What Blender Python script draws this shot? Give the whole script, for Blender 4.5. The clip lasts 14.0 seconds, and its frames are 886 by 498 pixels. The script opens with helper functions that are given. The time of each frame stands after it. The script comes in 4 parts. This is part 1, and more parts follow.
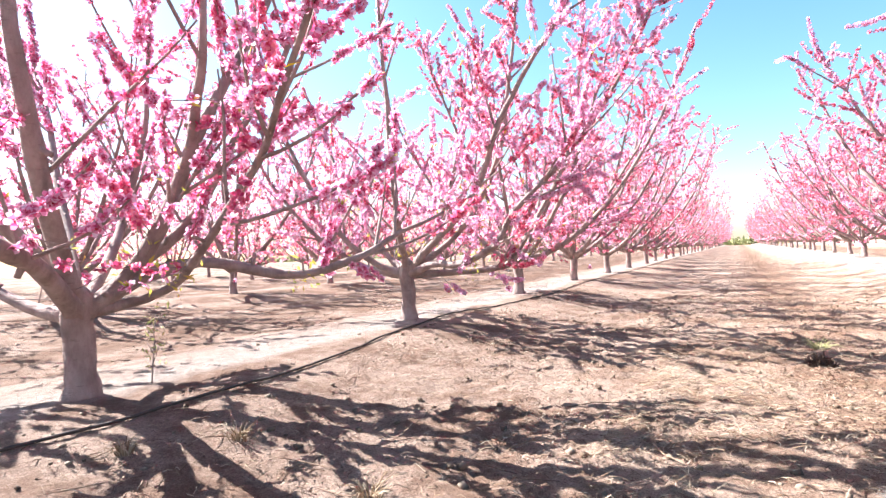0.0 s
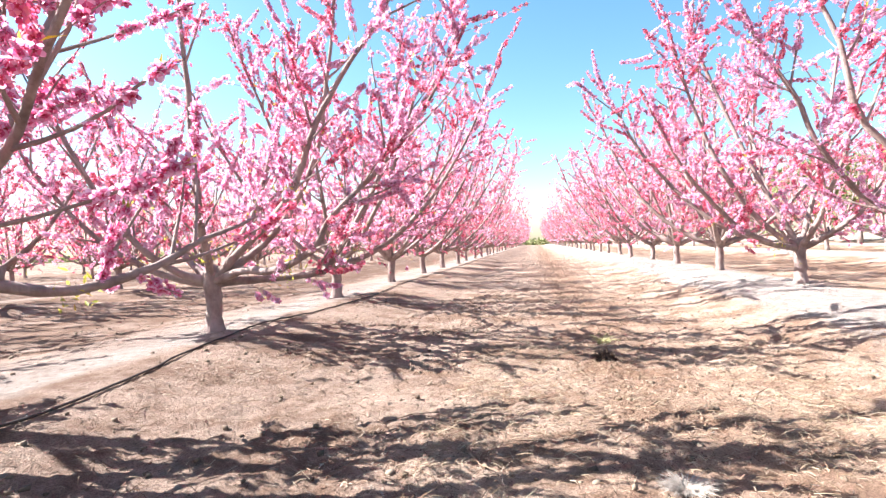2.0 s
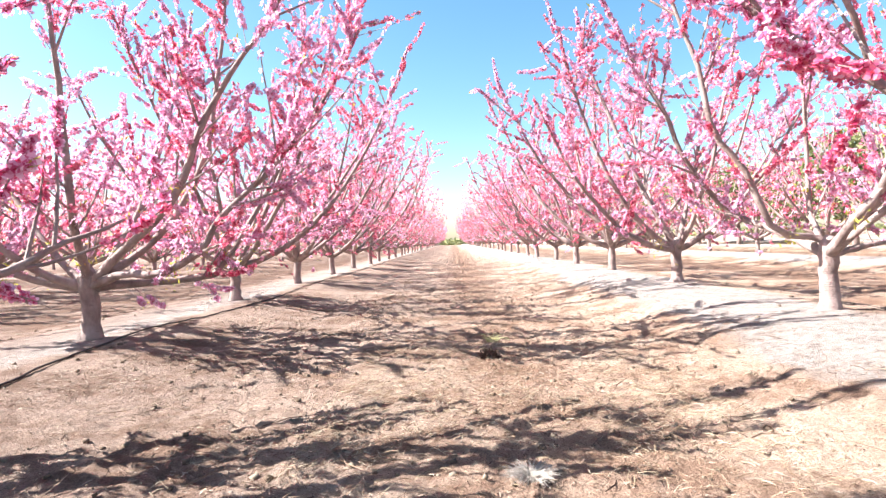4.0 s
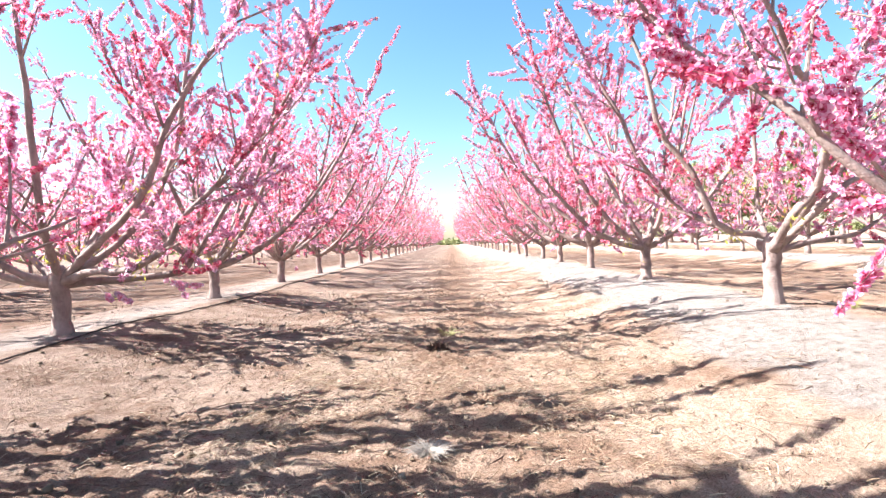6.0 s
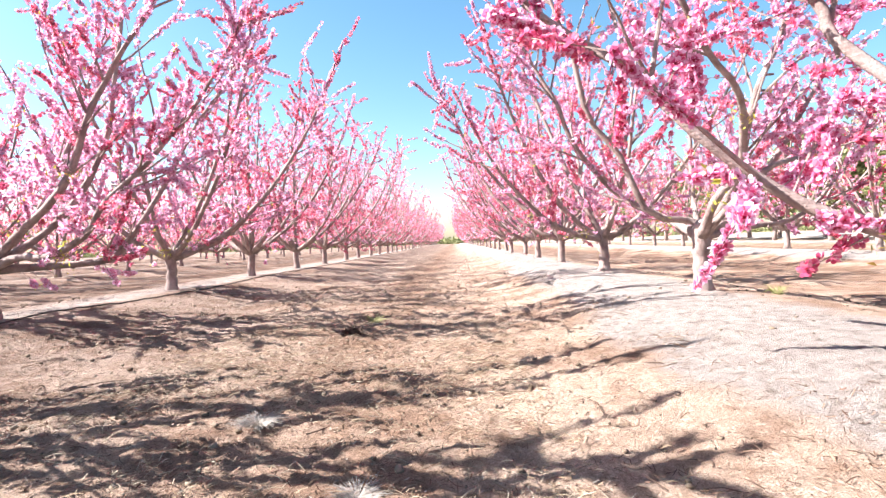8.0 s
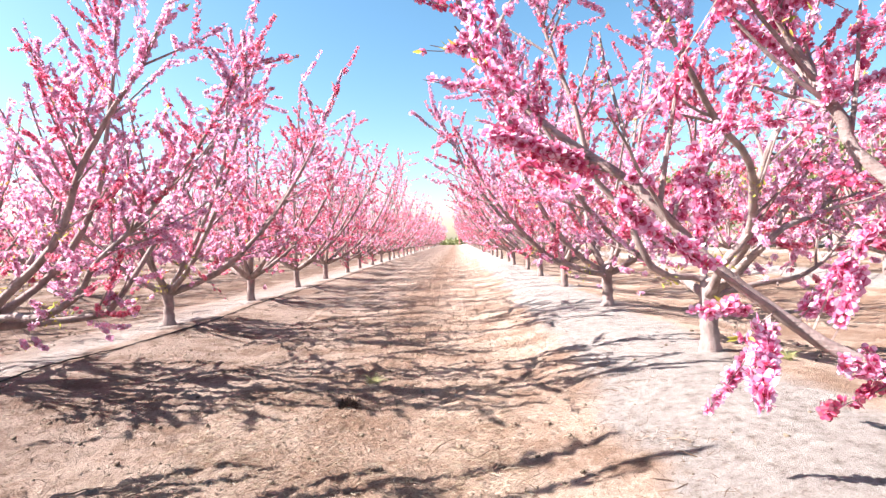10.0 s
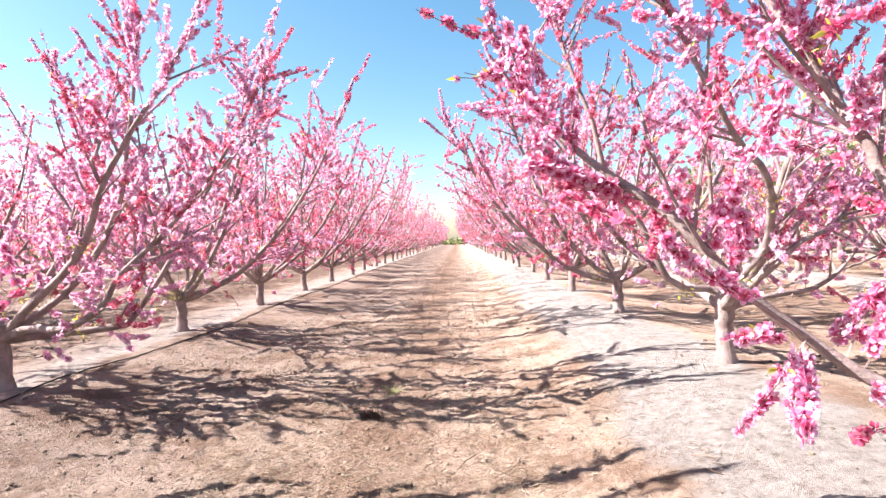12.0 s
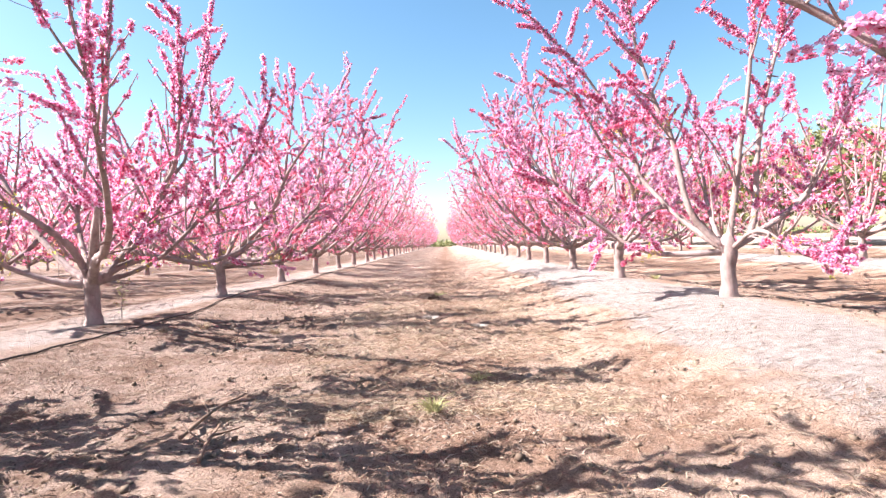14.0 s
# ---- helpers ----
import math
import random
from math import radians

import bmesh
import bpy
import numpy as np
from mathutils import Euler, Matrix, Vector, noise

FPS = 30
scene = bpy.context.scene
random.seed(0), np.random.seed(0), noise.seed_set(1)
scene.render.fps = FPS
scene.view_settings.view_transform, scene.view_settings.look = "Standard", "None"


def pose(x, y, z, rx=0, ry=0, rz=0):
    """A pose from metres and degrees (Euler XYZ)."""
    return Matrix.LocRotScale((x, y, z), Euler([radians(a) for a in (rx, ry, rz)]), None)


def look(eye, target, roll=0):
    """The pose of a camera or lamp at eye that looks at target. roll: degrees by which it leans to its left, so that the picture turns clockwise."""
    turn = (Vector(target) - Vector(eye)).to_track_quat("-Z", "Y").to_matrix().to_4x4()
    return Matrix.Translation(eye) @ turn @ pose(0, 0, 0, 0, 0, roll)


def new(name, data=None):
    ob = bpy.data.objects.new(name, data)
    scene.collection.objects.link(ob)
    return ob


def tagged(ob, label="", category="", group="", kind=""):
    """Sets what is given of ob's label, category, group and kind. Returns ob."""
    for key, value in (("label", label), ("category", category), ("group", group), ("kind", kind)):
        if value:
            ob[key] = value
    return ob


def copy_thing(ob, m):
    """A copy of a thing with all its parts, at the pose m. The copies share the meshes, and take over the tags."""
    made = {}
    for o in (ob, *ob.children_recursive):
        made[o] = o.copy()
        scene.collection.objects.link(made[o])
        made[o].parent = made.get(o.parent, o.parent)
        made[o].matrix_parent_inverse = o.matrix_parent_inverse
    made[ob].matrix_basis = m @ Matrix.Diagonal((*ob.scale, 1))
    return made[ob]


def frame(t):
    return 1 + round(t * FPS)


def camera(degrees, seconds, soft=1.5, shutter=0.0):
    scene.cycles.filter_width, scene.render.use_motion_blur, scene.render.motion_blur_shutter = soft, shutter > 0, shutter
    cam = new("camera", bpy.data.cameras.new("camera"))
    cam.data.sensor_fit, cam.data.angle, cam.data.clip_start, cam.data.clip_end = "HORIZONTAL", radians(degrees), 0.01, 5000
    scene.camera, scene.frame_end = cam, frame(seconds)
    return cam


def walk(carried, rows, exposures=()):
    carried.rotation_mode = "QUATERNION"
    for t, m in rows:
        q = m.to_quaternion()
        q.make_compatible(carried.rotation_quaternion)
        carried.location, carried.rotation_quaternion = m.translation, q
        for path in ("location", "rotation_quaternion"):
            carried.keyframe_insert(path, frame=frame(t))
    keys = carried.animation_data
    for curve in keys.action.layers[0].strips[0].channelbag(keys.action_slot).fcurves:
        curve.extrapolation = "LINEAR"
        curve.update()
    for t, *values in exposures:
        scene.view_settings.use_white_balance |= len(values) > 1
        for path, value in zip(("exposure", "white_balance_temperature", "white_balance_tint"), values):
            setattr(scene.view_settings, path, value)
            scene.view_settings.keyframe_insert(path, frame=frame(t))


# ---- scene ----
cam = camera(77.8, 14.0, soft=1.4)
METRES, EYE, TILT, LEAN, TURN = 6.28, 0.755, 0.44, 2.29, 28.4
ROWS = [
    (0.0, 0.0, 0.0, 0.0, -0.0, 0.0, 0.0),
    (0.5, -0.0029, 0.0055, -0.0035, -4.61, -0.03, -0.02),
    (1.0, -0.003, 0.0118, -0.0031, -9.24, -0.05, -0.05),
    (1.5, -0.002, 0.0157, 0.0003, -13.66, -0.05, -0.08),
    (2.0, 0.0022, 0.0169, 0.0089, -18.81, -0.09, -0.13),
    (2.5, 0.0047, 0.0156, 0.0111, -23.37, -0.09, -0.18),
    (3.0, 0.0069, 0.0131, 0.0089, -27.4, -0.07, -0.22),
    (5.5, 0.054, -0.044, 0.0183, -27.31, -0.08, -0.16),
    (6.0, 0.0636, -0.0548, 0.0091, -27.4, -0.08, -0.07),
    (6.5, 0.1102, -0.0798, -0.0031, -27.13, -0.07, -0.1),
    (7.0, 0.1485, -0.0994, -0.0181, -27.11, -0.1, -0.13),
    (9.5, 0.1636, -0.0839, 0.0433, -26.89, -0.19, 0.01),
    (10.0, 0.1674, -0.0808, 0.0689, -26.83, -0.26, -0.01),
    (10.5, 0.1718, -0.0786, 0.0885, -26.8, -0.27, -0.06),
    (11.0, 0.1712, -0.075, 0.0944, -26.76, -0.26, -0.06),
    (11.5, 0.1635, -0.0747, 0.0946, -26.72, -0.26, -0.05),
    (12.0, 0.1438, -0.0774, 0.0857, -26.74, -0.33, -0.01),
    (12.5, 0.1189, -0.0869, 0.0711, -26.77, -0.23, -0.04),
    (13.0, 0.041, -0.1892, 0.0506, -26.85, 0.11, -0.01),
    (13.5, -0.0822, -0.3793, 0.0305, -26.94, 0.08, -0.01),
    (14.0, -0.2027, -0.5706, 0.0014, -28.05, 0.11, -0.14),
]
walk(cam, [(t, pose(0, 0, EYE, TILT, LEAN, TURN) @ pose(METRES * x, METRES * y, METRES * z, 90 + pitch, roll, yaw)) for t, x, y, z, yaw, pitch, roll in ROWS],
     [(0.0, 2.55, 6400.0, 14.0), (3.0, 2.38, 6420.0, 12.0), (6.5, 2.37, 6420.0, 12.0), (9.5, 2.22, 6440.0, 15.5), (12.5, 2.19, 6440.0, 14.5), (14.0, 2.25, 6550.0, 20.0)])

# ---------------------------------------------------------------- light
SUN_AZ, SUN_EL = 180.0, 40.0          # direction towards the sun: degrees from +x, and above the ground
world = bpy.data.worlds.new("sky")
scene.world = world
world.use_nodes = True
wn = world.node_tree
sky = wn.nodes.new("ShaderNodeTexSky")
sky.sky_type = "NISHITA"
sky.sun_disc = False
sky.sun_elevation = radians(SUN_EL)
sky.sun_rotation = radians(90.0 - SUN_AZ)
sky.air_density, sky.dust_density, sky.ozone_density = 1.0, 0.9, 1.0
wn.nodes["Background"].inputs["Strength"].default_value = 0.050
clear = wn.nodes.new("ShaderNodeHueSaturation")          # a deep clear blue, towards cyan
clear.inputs["Hue"].default_value, clear.inputs["Saturation"].default_value, clear.inputs["Value"].default_value = 0.483, 1.22, 1.06
wn.links.new(sky.outputs["Color"], clear.inputs["Color"])
wn.links.new(clear.outputs["Color"], wn.nodes["Background"].inputs["Color"])
sun = new("sun", bpy.data.lights.new("sun", "SUN"))
sun.data.energy, sun.data.angle, sun.data.color = 4.9, radians(0.35), (1.0, 0.985, 0.94)
to_sun = Vector((math.cos(radians(SUN_AZ)) * math.cos(radians(SUN_EL)), math.sin(radians(SUN_AZ)) * math.cos(radians(SUN_EL)), math.sin(radians(SUN_EL))))
sun.matrix_world = look(to_sun * 60, (0, 0, 0))


# ---------------------------------------------------------------- materials
def material(name, rough=0.8):
    m = bpy.data.materials.new(name)
    m.use_nodes = True
    nt = m.node_tree
    b = nt.nodes["Principled BSDF"]
    b.inputs["Roughness"].default_value = rough
    b.inputs["Specular IOR Level"].default_value = 0.25
    return m, nt, b


def node(nt, kind, **sets):
    n = nt.nodes.new(kind)
    for key, value in sets.items():
        n.inputs[key.replace("_", " ")].default_value = value
    return n


def noise_at(nt, vec, scale, detail=6.0, rough=0.6):
    n = node(nt, "ShaderNodeTexNoise", Scale=scale, Detail=detail, Roughness=rough)
    nt.links.new(vec, n.inputs["Vector"])
    return n.outputs["Fac"]


def ramp(nt, fac, stops):
    r = nt.nodes.new("ShaderNodeValToRGB")
    while len(r.color_ramp.elements) < len(stops):
        r.color_ramp.elements.new(0.5)
    for e, (p, c) in zip(r.color_ramp.elements, stops):
        e.position, e.color = p, (*c, 1) if len(c) == 3 else c
    nt.links.new(fac, r.inputs["Fac"])
    return r.outputs["Color"]


def mix(nt, fac, a, b, blend="MIX"):
    n = nt.nodes.new("ShaderNodeMix")
    n.data_type, n.blend_type = "RGBA", blend
    for sock, value in ((n.inputs[0], fac), (n.inputs[6], a), (n.inputs[7], b)):
        if isinstance(value, (int, float)):
            sock.default_value = value
        elif isinstance(value, tuple):
            sock.default_value = (*value, 1)
        else:
            nt.links.new(value, sock)
    return n.outputs[2]


def calc(nt, op, a, b=0.0):
    n = nt.nodes.new("ShaderNodeMath")
    n.operation = op
    for sock, value in ((n.inputs[0], a), (n.inputs[1], b)):
        if isinstance(value, (int, float)):
            sock.default_value = value
        else:
            nt.links.new(value, sock)
    return n.outputs[0]


def bump(nt, b, height, strength, distance):
    n = node(nt, "ShaderNodeBump", Strength=strength, Distance=distance)
    nt.links.new(height, n.inputs["Height"])
    nt.links.new(n.outputs["Normal"], b.inputs["Normal"])


ROW_GAP, ROW_X = 6.0, -2.83           # distance between the rows, and the x of one of them


def ground_material():
    m, nt, b = material("dry_soil", 0.95)
    b.inputs["Specular IOR Level"].default_value = 0.1
    pos = nt.nodes.new("ShaderNodeNewGeometry").outputs["Position"]
    sep = nt.nodes.new("ShaderNodeSeparateXYZ")
    nt.links.new(pos, sep.inputs[0])
    x = sep.outputs["X"]
    # metres from the nearest row of trees
    u = calc(nt, "ABSOLUTE", calc(nt, "SUBTRACT", calc(nt, "MODULO", calc(nt, "ADD", x, ROW_GAP * 40.5 - ROW_X + 0.45), ROW_GAP), ROW_GAP / 2))
    wob = calc(nt, "MULTIPLY", calc(nt, "SUBTRACT", noise_at(nt, pos, 1.1, 5), 0.5), 1.1)
    berm = node(nt, "ShaderNodeMapRange", **{"From Min": 0.72, "From Max": 0.52})
    nt.links.new(calc(nt, "ADD", u, wob), berm.inputs["Value"])
    fine = noise_at(nt, pos, 55, 10, 0.78)
    mid = noise_at(nt, pos, 7, 8, 0.7)
    big = noise_at(nt, pos, 1.6, 6, 0.65)
    grain = noise_at(nt, pos, 160, 4, 0.75)
    soil = ramp(nt, fine, [(0.32, (0.120, 0.074, 0.054)), (0.43, (0.290, 0.208, 0.160)), (0.53, (0.415, 0.316, 0.255)), (0.68, (0.520, 0.415, 0.350))])
    soil = mix(nt, ramp(nt, mid, [(0.4, (0, 0, 0)), (0.58, (0.85, 0.85, 0.85))]), soil, (0.425, 0.328, 0.267))
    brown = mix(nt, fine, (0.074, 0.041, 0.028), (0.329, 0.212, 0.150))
    soil = mix(nt, ramp(nt, calc(nt, "ADD", calc(nt, "MULTIPLY", big, 0.6), calc(nt, "MULTIPLY", mid, 0.4)), [(0.46, (0, 0, 0)), (0.56, (0.85, 0.85, 0.85))]), soil, brown)
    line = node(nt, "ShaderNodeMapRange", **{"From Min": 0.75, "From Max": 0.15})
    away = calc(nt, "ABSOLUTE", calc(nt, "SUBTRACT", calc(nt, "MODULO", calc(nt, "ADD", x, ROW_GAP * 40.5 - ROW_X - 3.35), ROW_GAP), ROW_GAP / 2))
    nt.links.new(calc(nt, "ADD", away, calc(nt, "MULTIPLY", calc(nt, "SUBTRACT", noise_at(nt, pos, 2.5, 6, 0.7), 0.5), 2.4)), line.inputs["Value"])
    # litter strip browner with distance; the shade of far shadow stripes is in this colour
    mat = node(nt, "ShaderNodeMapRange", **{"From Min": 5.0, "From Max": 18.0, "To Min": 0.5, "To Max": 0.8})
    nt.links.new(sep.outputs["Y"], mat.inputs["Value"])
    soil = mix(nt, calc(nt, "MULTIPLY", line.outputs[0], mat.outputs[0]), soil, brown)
    # the neighbouring alleys lie under old leaves and weeds
    unswept = node(nt, "ShaderNodeMapRange", **{"From Min": 3.7, "From Max": 4.7, "To Min": 0.0, "To Max": 0.9})
    nt.links.new(calc(nt, "ABSOLUTE", calc(nt, "SUBTRACT", x, 0.17)), unswept.inputs["Value"])
    soil = mix(nt, calc(nt, "MULTIPLY", unswept.outputs[0], ramp(nt, big, [(0.36, (0.1, 0.1, 0.1)), (0.6, (0.95, 0.95, 0.95))])), soil, brown)
    soil = mix(nt, 1.0, soil, ramp(nt, grain, [(0.32, (0.62, 0.58, 0.55)), (0.5, (1.1, 1.07, 1.04)), (0.68, (1.55, 1.49, 1.44))]), "MULTIPLY")
    # soil darker and greyer on the -x side of the alley, lighter on the +x side
    side_tone = node(nt, "ShaderNodeMapRange", **{"From Min": -1.3, "From Max": 0.9})
    nt.links.new(calc(nt, "ADD", x, wob), side_tone.inputs["Value"])
    soil = mix(nt, 1.0, soil, ramp(nt, side_tone.outputs[0], [(0.0, (0.74, 0.74, 0.76)), (1.0, (1.12, 1.12, 1.11))]), "MULTIPLY")
    pale = ramp(nt, noise_at(nt, pos, 14, 8, 0.7), [(0.34, (0.205, 0.168, 0.146)), (0.46, (0.335, 0.290, 0.262)), (0.66, (0.445, 0.396, 0.366))])
    pale = mix(nt, 1.0, pale, ramp(nt, grain, [(0.34, (0.60, 0.57, 0.55)), (0.47, (0.98, 0.97, 0.96)), (0.66, (1.18, 1.18, 1.18))]), "MULTIPLY")
    trodden = node(nt, "ShaderNodeMapRange", **{"From Min": -3.5, "From Max": -2.8, "To Min": 0.3, "To Max": 1.0})
    nt.links.new(calc(nt, "ADD", x, wob), trodden.inputs["Value"])
    sandy = node(nt, "ShaderNodeMapRange", **{"From Min": -1.0, "From Max": 1.0, "To Min": 0.85, "To Max": 1.0})
    nt.links.new(x, sandy.inputs["Value"])
    col = mix(nt, calc(nt, "MULTIPLY", berm.outputs[0], calc(nt, "MULTIPLY", trodden.outputs[0], sandy.outputs[0])), soil, pale)
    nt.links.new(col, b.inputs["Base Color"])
    bump(nt, b, calc(nt, "ADD", calc(nt, "ADD", fine, grain), calc(nt, "MULTIPLY", mid, 1.2)), 0.95, 0.027)
    return m


def bark_material():
    m, nt, b = material("bark", 0.85)
    tc = nt.nodes.new("ShaderNodeTexCoord").outputs["Object"]
    mp = node(nt, "ShaderNodeMapping", Scale=(1, 1, 0.45))
    nt.links.new(tc, mp.inputs["Vector"])
    bands = node(nt, "ShaderNodeMapping", Scale=(0.5, 0.5, 3.0))
    nt.links.new(tc, bands.inputs["Vector"])
    a = noise_at(nt, mp.outputs[0], 9, 7, 0.65)
    f = noise_at(nt, mp.outputs[0], 60, 5, 0.7)
    l = noise_at(nt, bands.outputs[0], 30, 4, 0.6)
    col = ramp(nt, a, [(0.28, (0.136, 0.092, 0.083)), (0.42, (0.238, 0.172, 0.157)), (0.56, (0.330, 0.252, 0.233)), (0.75, (0.435, 0.348, 0.325))])
    col = mix(nt, ramp(nt, l, [(0.6, (0, 0, 0)), (0.7, (0.55, 0.55, 0.55))]), col, (0.15, 0.105, 0.085))
    col = mix(nt, calc(nt, "MULTIPLY", f, 0.35), col, (0.2, 0.155, 0.13))
    nt.links.new(col, b.inputs["Base Color"])
    bump(nt, b, calc(nt, "SUBTRACT", calc(nt, "ADD", a, calc(nt, "MULTIPLY", f, 0.6)), calc(nt, "MULTIPLY", l, 0.6)), 0.8, 0.014)
    return m


def thin_material(name, stops, glow=0.52, rough=0.55):
    """A petal or leaf: lets light through; each one its own tint."""
    m, nt, b = material(name, rough)
    rnd = nt.nodes.new("ShaderNodeNewGeometry").outputs["Random Per Island"]
    col = ramp(nt, rnd, stops)
    nt.links.new(col, b.inputs["Base Color"])
    tr = nt.nodes.new("ShaderNodeBsdfTranslucent")
    nt.links.new(col, tr.inputs["Color"])
    mx = nt.nodes.new("ShaderNodeMixShader")
    mx.inputs[0].default_value = glow
    nt.links.new(b.outputs[0], mx.inputs[1])
    nt.links.new(tr.outputs[0], mx.inputs[2])
    nt.links.new(mx.outputs[0], nt.nodes["Material Output"].inputs["Surface"])
    return m


GROUND = ground_material()
BARK = bark_material()
PALE = thin_material("pale_petal", [(0.0, (0.610, 0.150, 0.285)), (0.2, (0.710, 0.315, 0.470)), (0.6, (0.770, 0.470, 0.620)), (1.0, (0.810, 0.625, 0.740))])
DEEP = thin_material("deep_petal", [(0.0, (0.46, 0.03, 0.10)), (0.35, (0.64, 0.12, 0.21)), (0.7, (0.76, 0.26, 0.33)), (1.0, (0.79, 0.40, 0.49))])
ROSE = thin_material("petal_base", [(0.0, (0.480, 0.044, 0.138)), (0.6, (0.640, 0.141, 0.285)), (1.0, (0.700, 0.264, 0.423))])
HEART = thin_material("flower_heart", [(0.0, (0.220, 0.010, 0.028)), (1.0, (0.450, 0.040, 0.074))], 0.15)
LEAF = thin_material("young_leaf", [(0.0, (0.27, 0.30, 0.06)), (0.5, (0.48, 0.45, 0.08)), (0.85, (0.62, 0.50, 0.10)), (1.0, (0.50, 0.27, 0.09))], 0.4)


# ---------------------------------------------------------------- meshes
def mesh_of(name, verts, faces, mats, mat_index=None, smooth=False):
    me = bpy.data.meshes.new(name)
    me.from_pydata(verts, [], faces)
    for mt in mats:
        me.materials.append(mt)
    if mat_index is not None:
        me.polygons.foreach_set("material_index", mat_index)
    if smooth:
        me.polygons.foreach_set("use_smooth", [True] * len(me.polygons))
    me.update()
    return me


class Soup:
    """Collects tubes and scattered pieces for one mesh."""

    def __init__(self):
        self.v, self.f, self.n, self.m = [], [], 0, []

    def tube(self, pts, radii, sides, cap=True, mat=0):
        pts = np.asarray(pts, float)
        tang = np.gradient(pts, axis=0)
        tang /= np.linalg.norm(tang, axis=1)[:, None] + 1e-9
        ref = np.array((0.31, 0.95, 0.05)) if abs(tang[0][1]) < 0.9 else np.array((1.0, 0.1, 0.0))
        a = np.cross(tang, ref)
        a /= np.linalg.norm(a, axis=1)[:, None] + 1e-9
        b = np.cross(tang, a)
        ang = np.arange(sides) * 2 * math.pi / sides
        ring = a[:, None, :] * np.cos(ang)[None, :, None] + b[:, None, :] * np.sin(ang)[None, :, None]
        r = np.asarray(radii, float)
        r = r[:, None, None] if r.ndim == 1 else r[:, :, None]
        v = (pts[:, None, :] + ring * r).reshape(-1, 3)
        k = len(pts)
        for i in range(k - 1):
            for j in range(sides):
                j2 = (j + 1) % sides
                o = self.n + i * sides
                self.f.append((o + j, o + j2, o + sides + j2, o + sides + j))
        if cap:
            self.f.append(tuple(self.n + (k - 1) * sides + j for j in range(sides)))
            self.f.append(tuple(self.n + sides - 1 - j for j in range(sides)))
        self.v.append(v)
        self.n += len(v)
        self.m += [mat] * ((k - 1) * sides + (2 if cap else 0))

    def scatter(self, base, faces, mats, places, mats3):
        """Copies of a small piece: places (N,3), turns and sizes as (N,3,3)."""
        if not len(places):
            return
        v = np.einsum("nij,kj->nki", mats3, base) + places[:, None, :]
        k = len(base)
        for i in range(len(places)):
            o = self.n + i * k
            self.f.extend([tuple(o + q for q in f) for f in faces])
        self.m += mats * len(places)
        self.v.append(v.reshape(-1, 3))
        self.n += k * len(places)

    def mesh(self, name, mats, smooth=False):
        v = np.concatenate(self.v) if self.v else np.zeros((0, 3))
        return mesh_of(name, v.tolist(), self.f, mats, self.m, smooth)


def frames_from(normals, sizes, rng):
    """Turns that carry z onto each normal, with a random spin, times the sizes."""
    n = normals / (np.linalg.norm(normals, axis=1)[:, None] + 1e-9)
    h = np.where(np.abs(n[:, 2:3]) < 0.9, np.array([[0, 0, 1.0]]), np.array([[1.0, 0, 0]]))
    a = np.cross(h, n)
    a /= np.linalg.norm(a, axis=1)[:, None] + 1e-9
    b = np.cross(n, a)
    s = rng.uniform(0, 2 * math.pi, len(n))
    c, d = np.cos(s)[:, None], np.sin(s)[:, None]
    return np.stack((a * c + b * d, b * c - a * d, n), axis=2) * np.asarray(sizes)[:, None, None]


def flower_piece(fine):
    """A five-petalled blossom of unit radius, cupped, facing +z."""
    v, f, m = [], [], []
    for p in range(5):
        a = p * 2 * math.pi / 5
        c, s = math.cos(a), math.sin(a)

        def put(r, w, z):
            v.append((r * c - w * s, r * s + w * c, z))
            return len(v) - 1

        if fine:
            o = put(0.08, 0, 0.0)
            l1, r1 = put(0.58, 0.38, 0.2), put(0.58, -0.38, 0.2)
            l2, r2 = put(0.98, 0.2, 0.4), put(0.98, -0.2, 0.4)
            f += [(o, r1, l1), (r1, r2, l2, l1)]
            m += [2, 0]
        else:
            o, l, r, tip = put(0.05, 0, 0), put(0.62, 0.4, 0.22), put(0.62, -0.4, 0.22), put(1.0, 0, 0.36)
            f.append((o, r, tip, l))
            m.append(0)
    k = len(v)
    v += [(0.3, 0.0, 0.2), (-0.15, 0.26, 0.2), (-0.15, -0.26, 0.2)]
    f.append((k, k + 1, k + 2))
    m.append(1)
    if fine:
        k = len(v)
        v += [(0.02, 0.0, 0.1), (-0.02, 0.02, 0.1), (0.0, 0.0, 0.62), (0.12, 0.1, 0.5), (-0.1, 0.12, 0.55), (0.0, -0.14, 0.52)]
        f += [(k, k + 1, k + 3), (k, k + 1, k + 4), (k, k + 1, k + 5)]
        m += [1] * 3
    return np.array(v), f, m


LEAF_V = np.array([(0, 0, 0), (0.16, 0.35, 0.06), (0, 1, -0.05), (-0.16, 0.35, 0.06), (0, 0.45, 0.0)])
LEAF_F = [(0, 1, 4), (1, 2, 4), (2, 3, 4), (3, 0, 4)]


def bezier(a, b, c, k):
    t = np.linspace(0, 1, k)[:, None]
    return (1 - t) ** 2 * np.asarray(a) + 2 * t * (1 - t) * np.asarray(b) + t ** 2 * np.asarray(c)


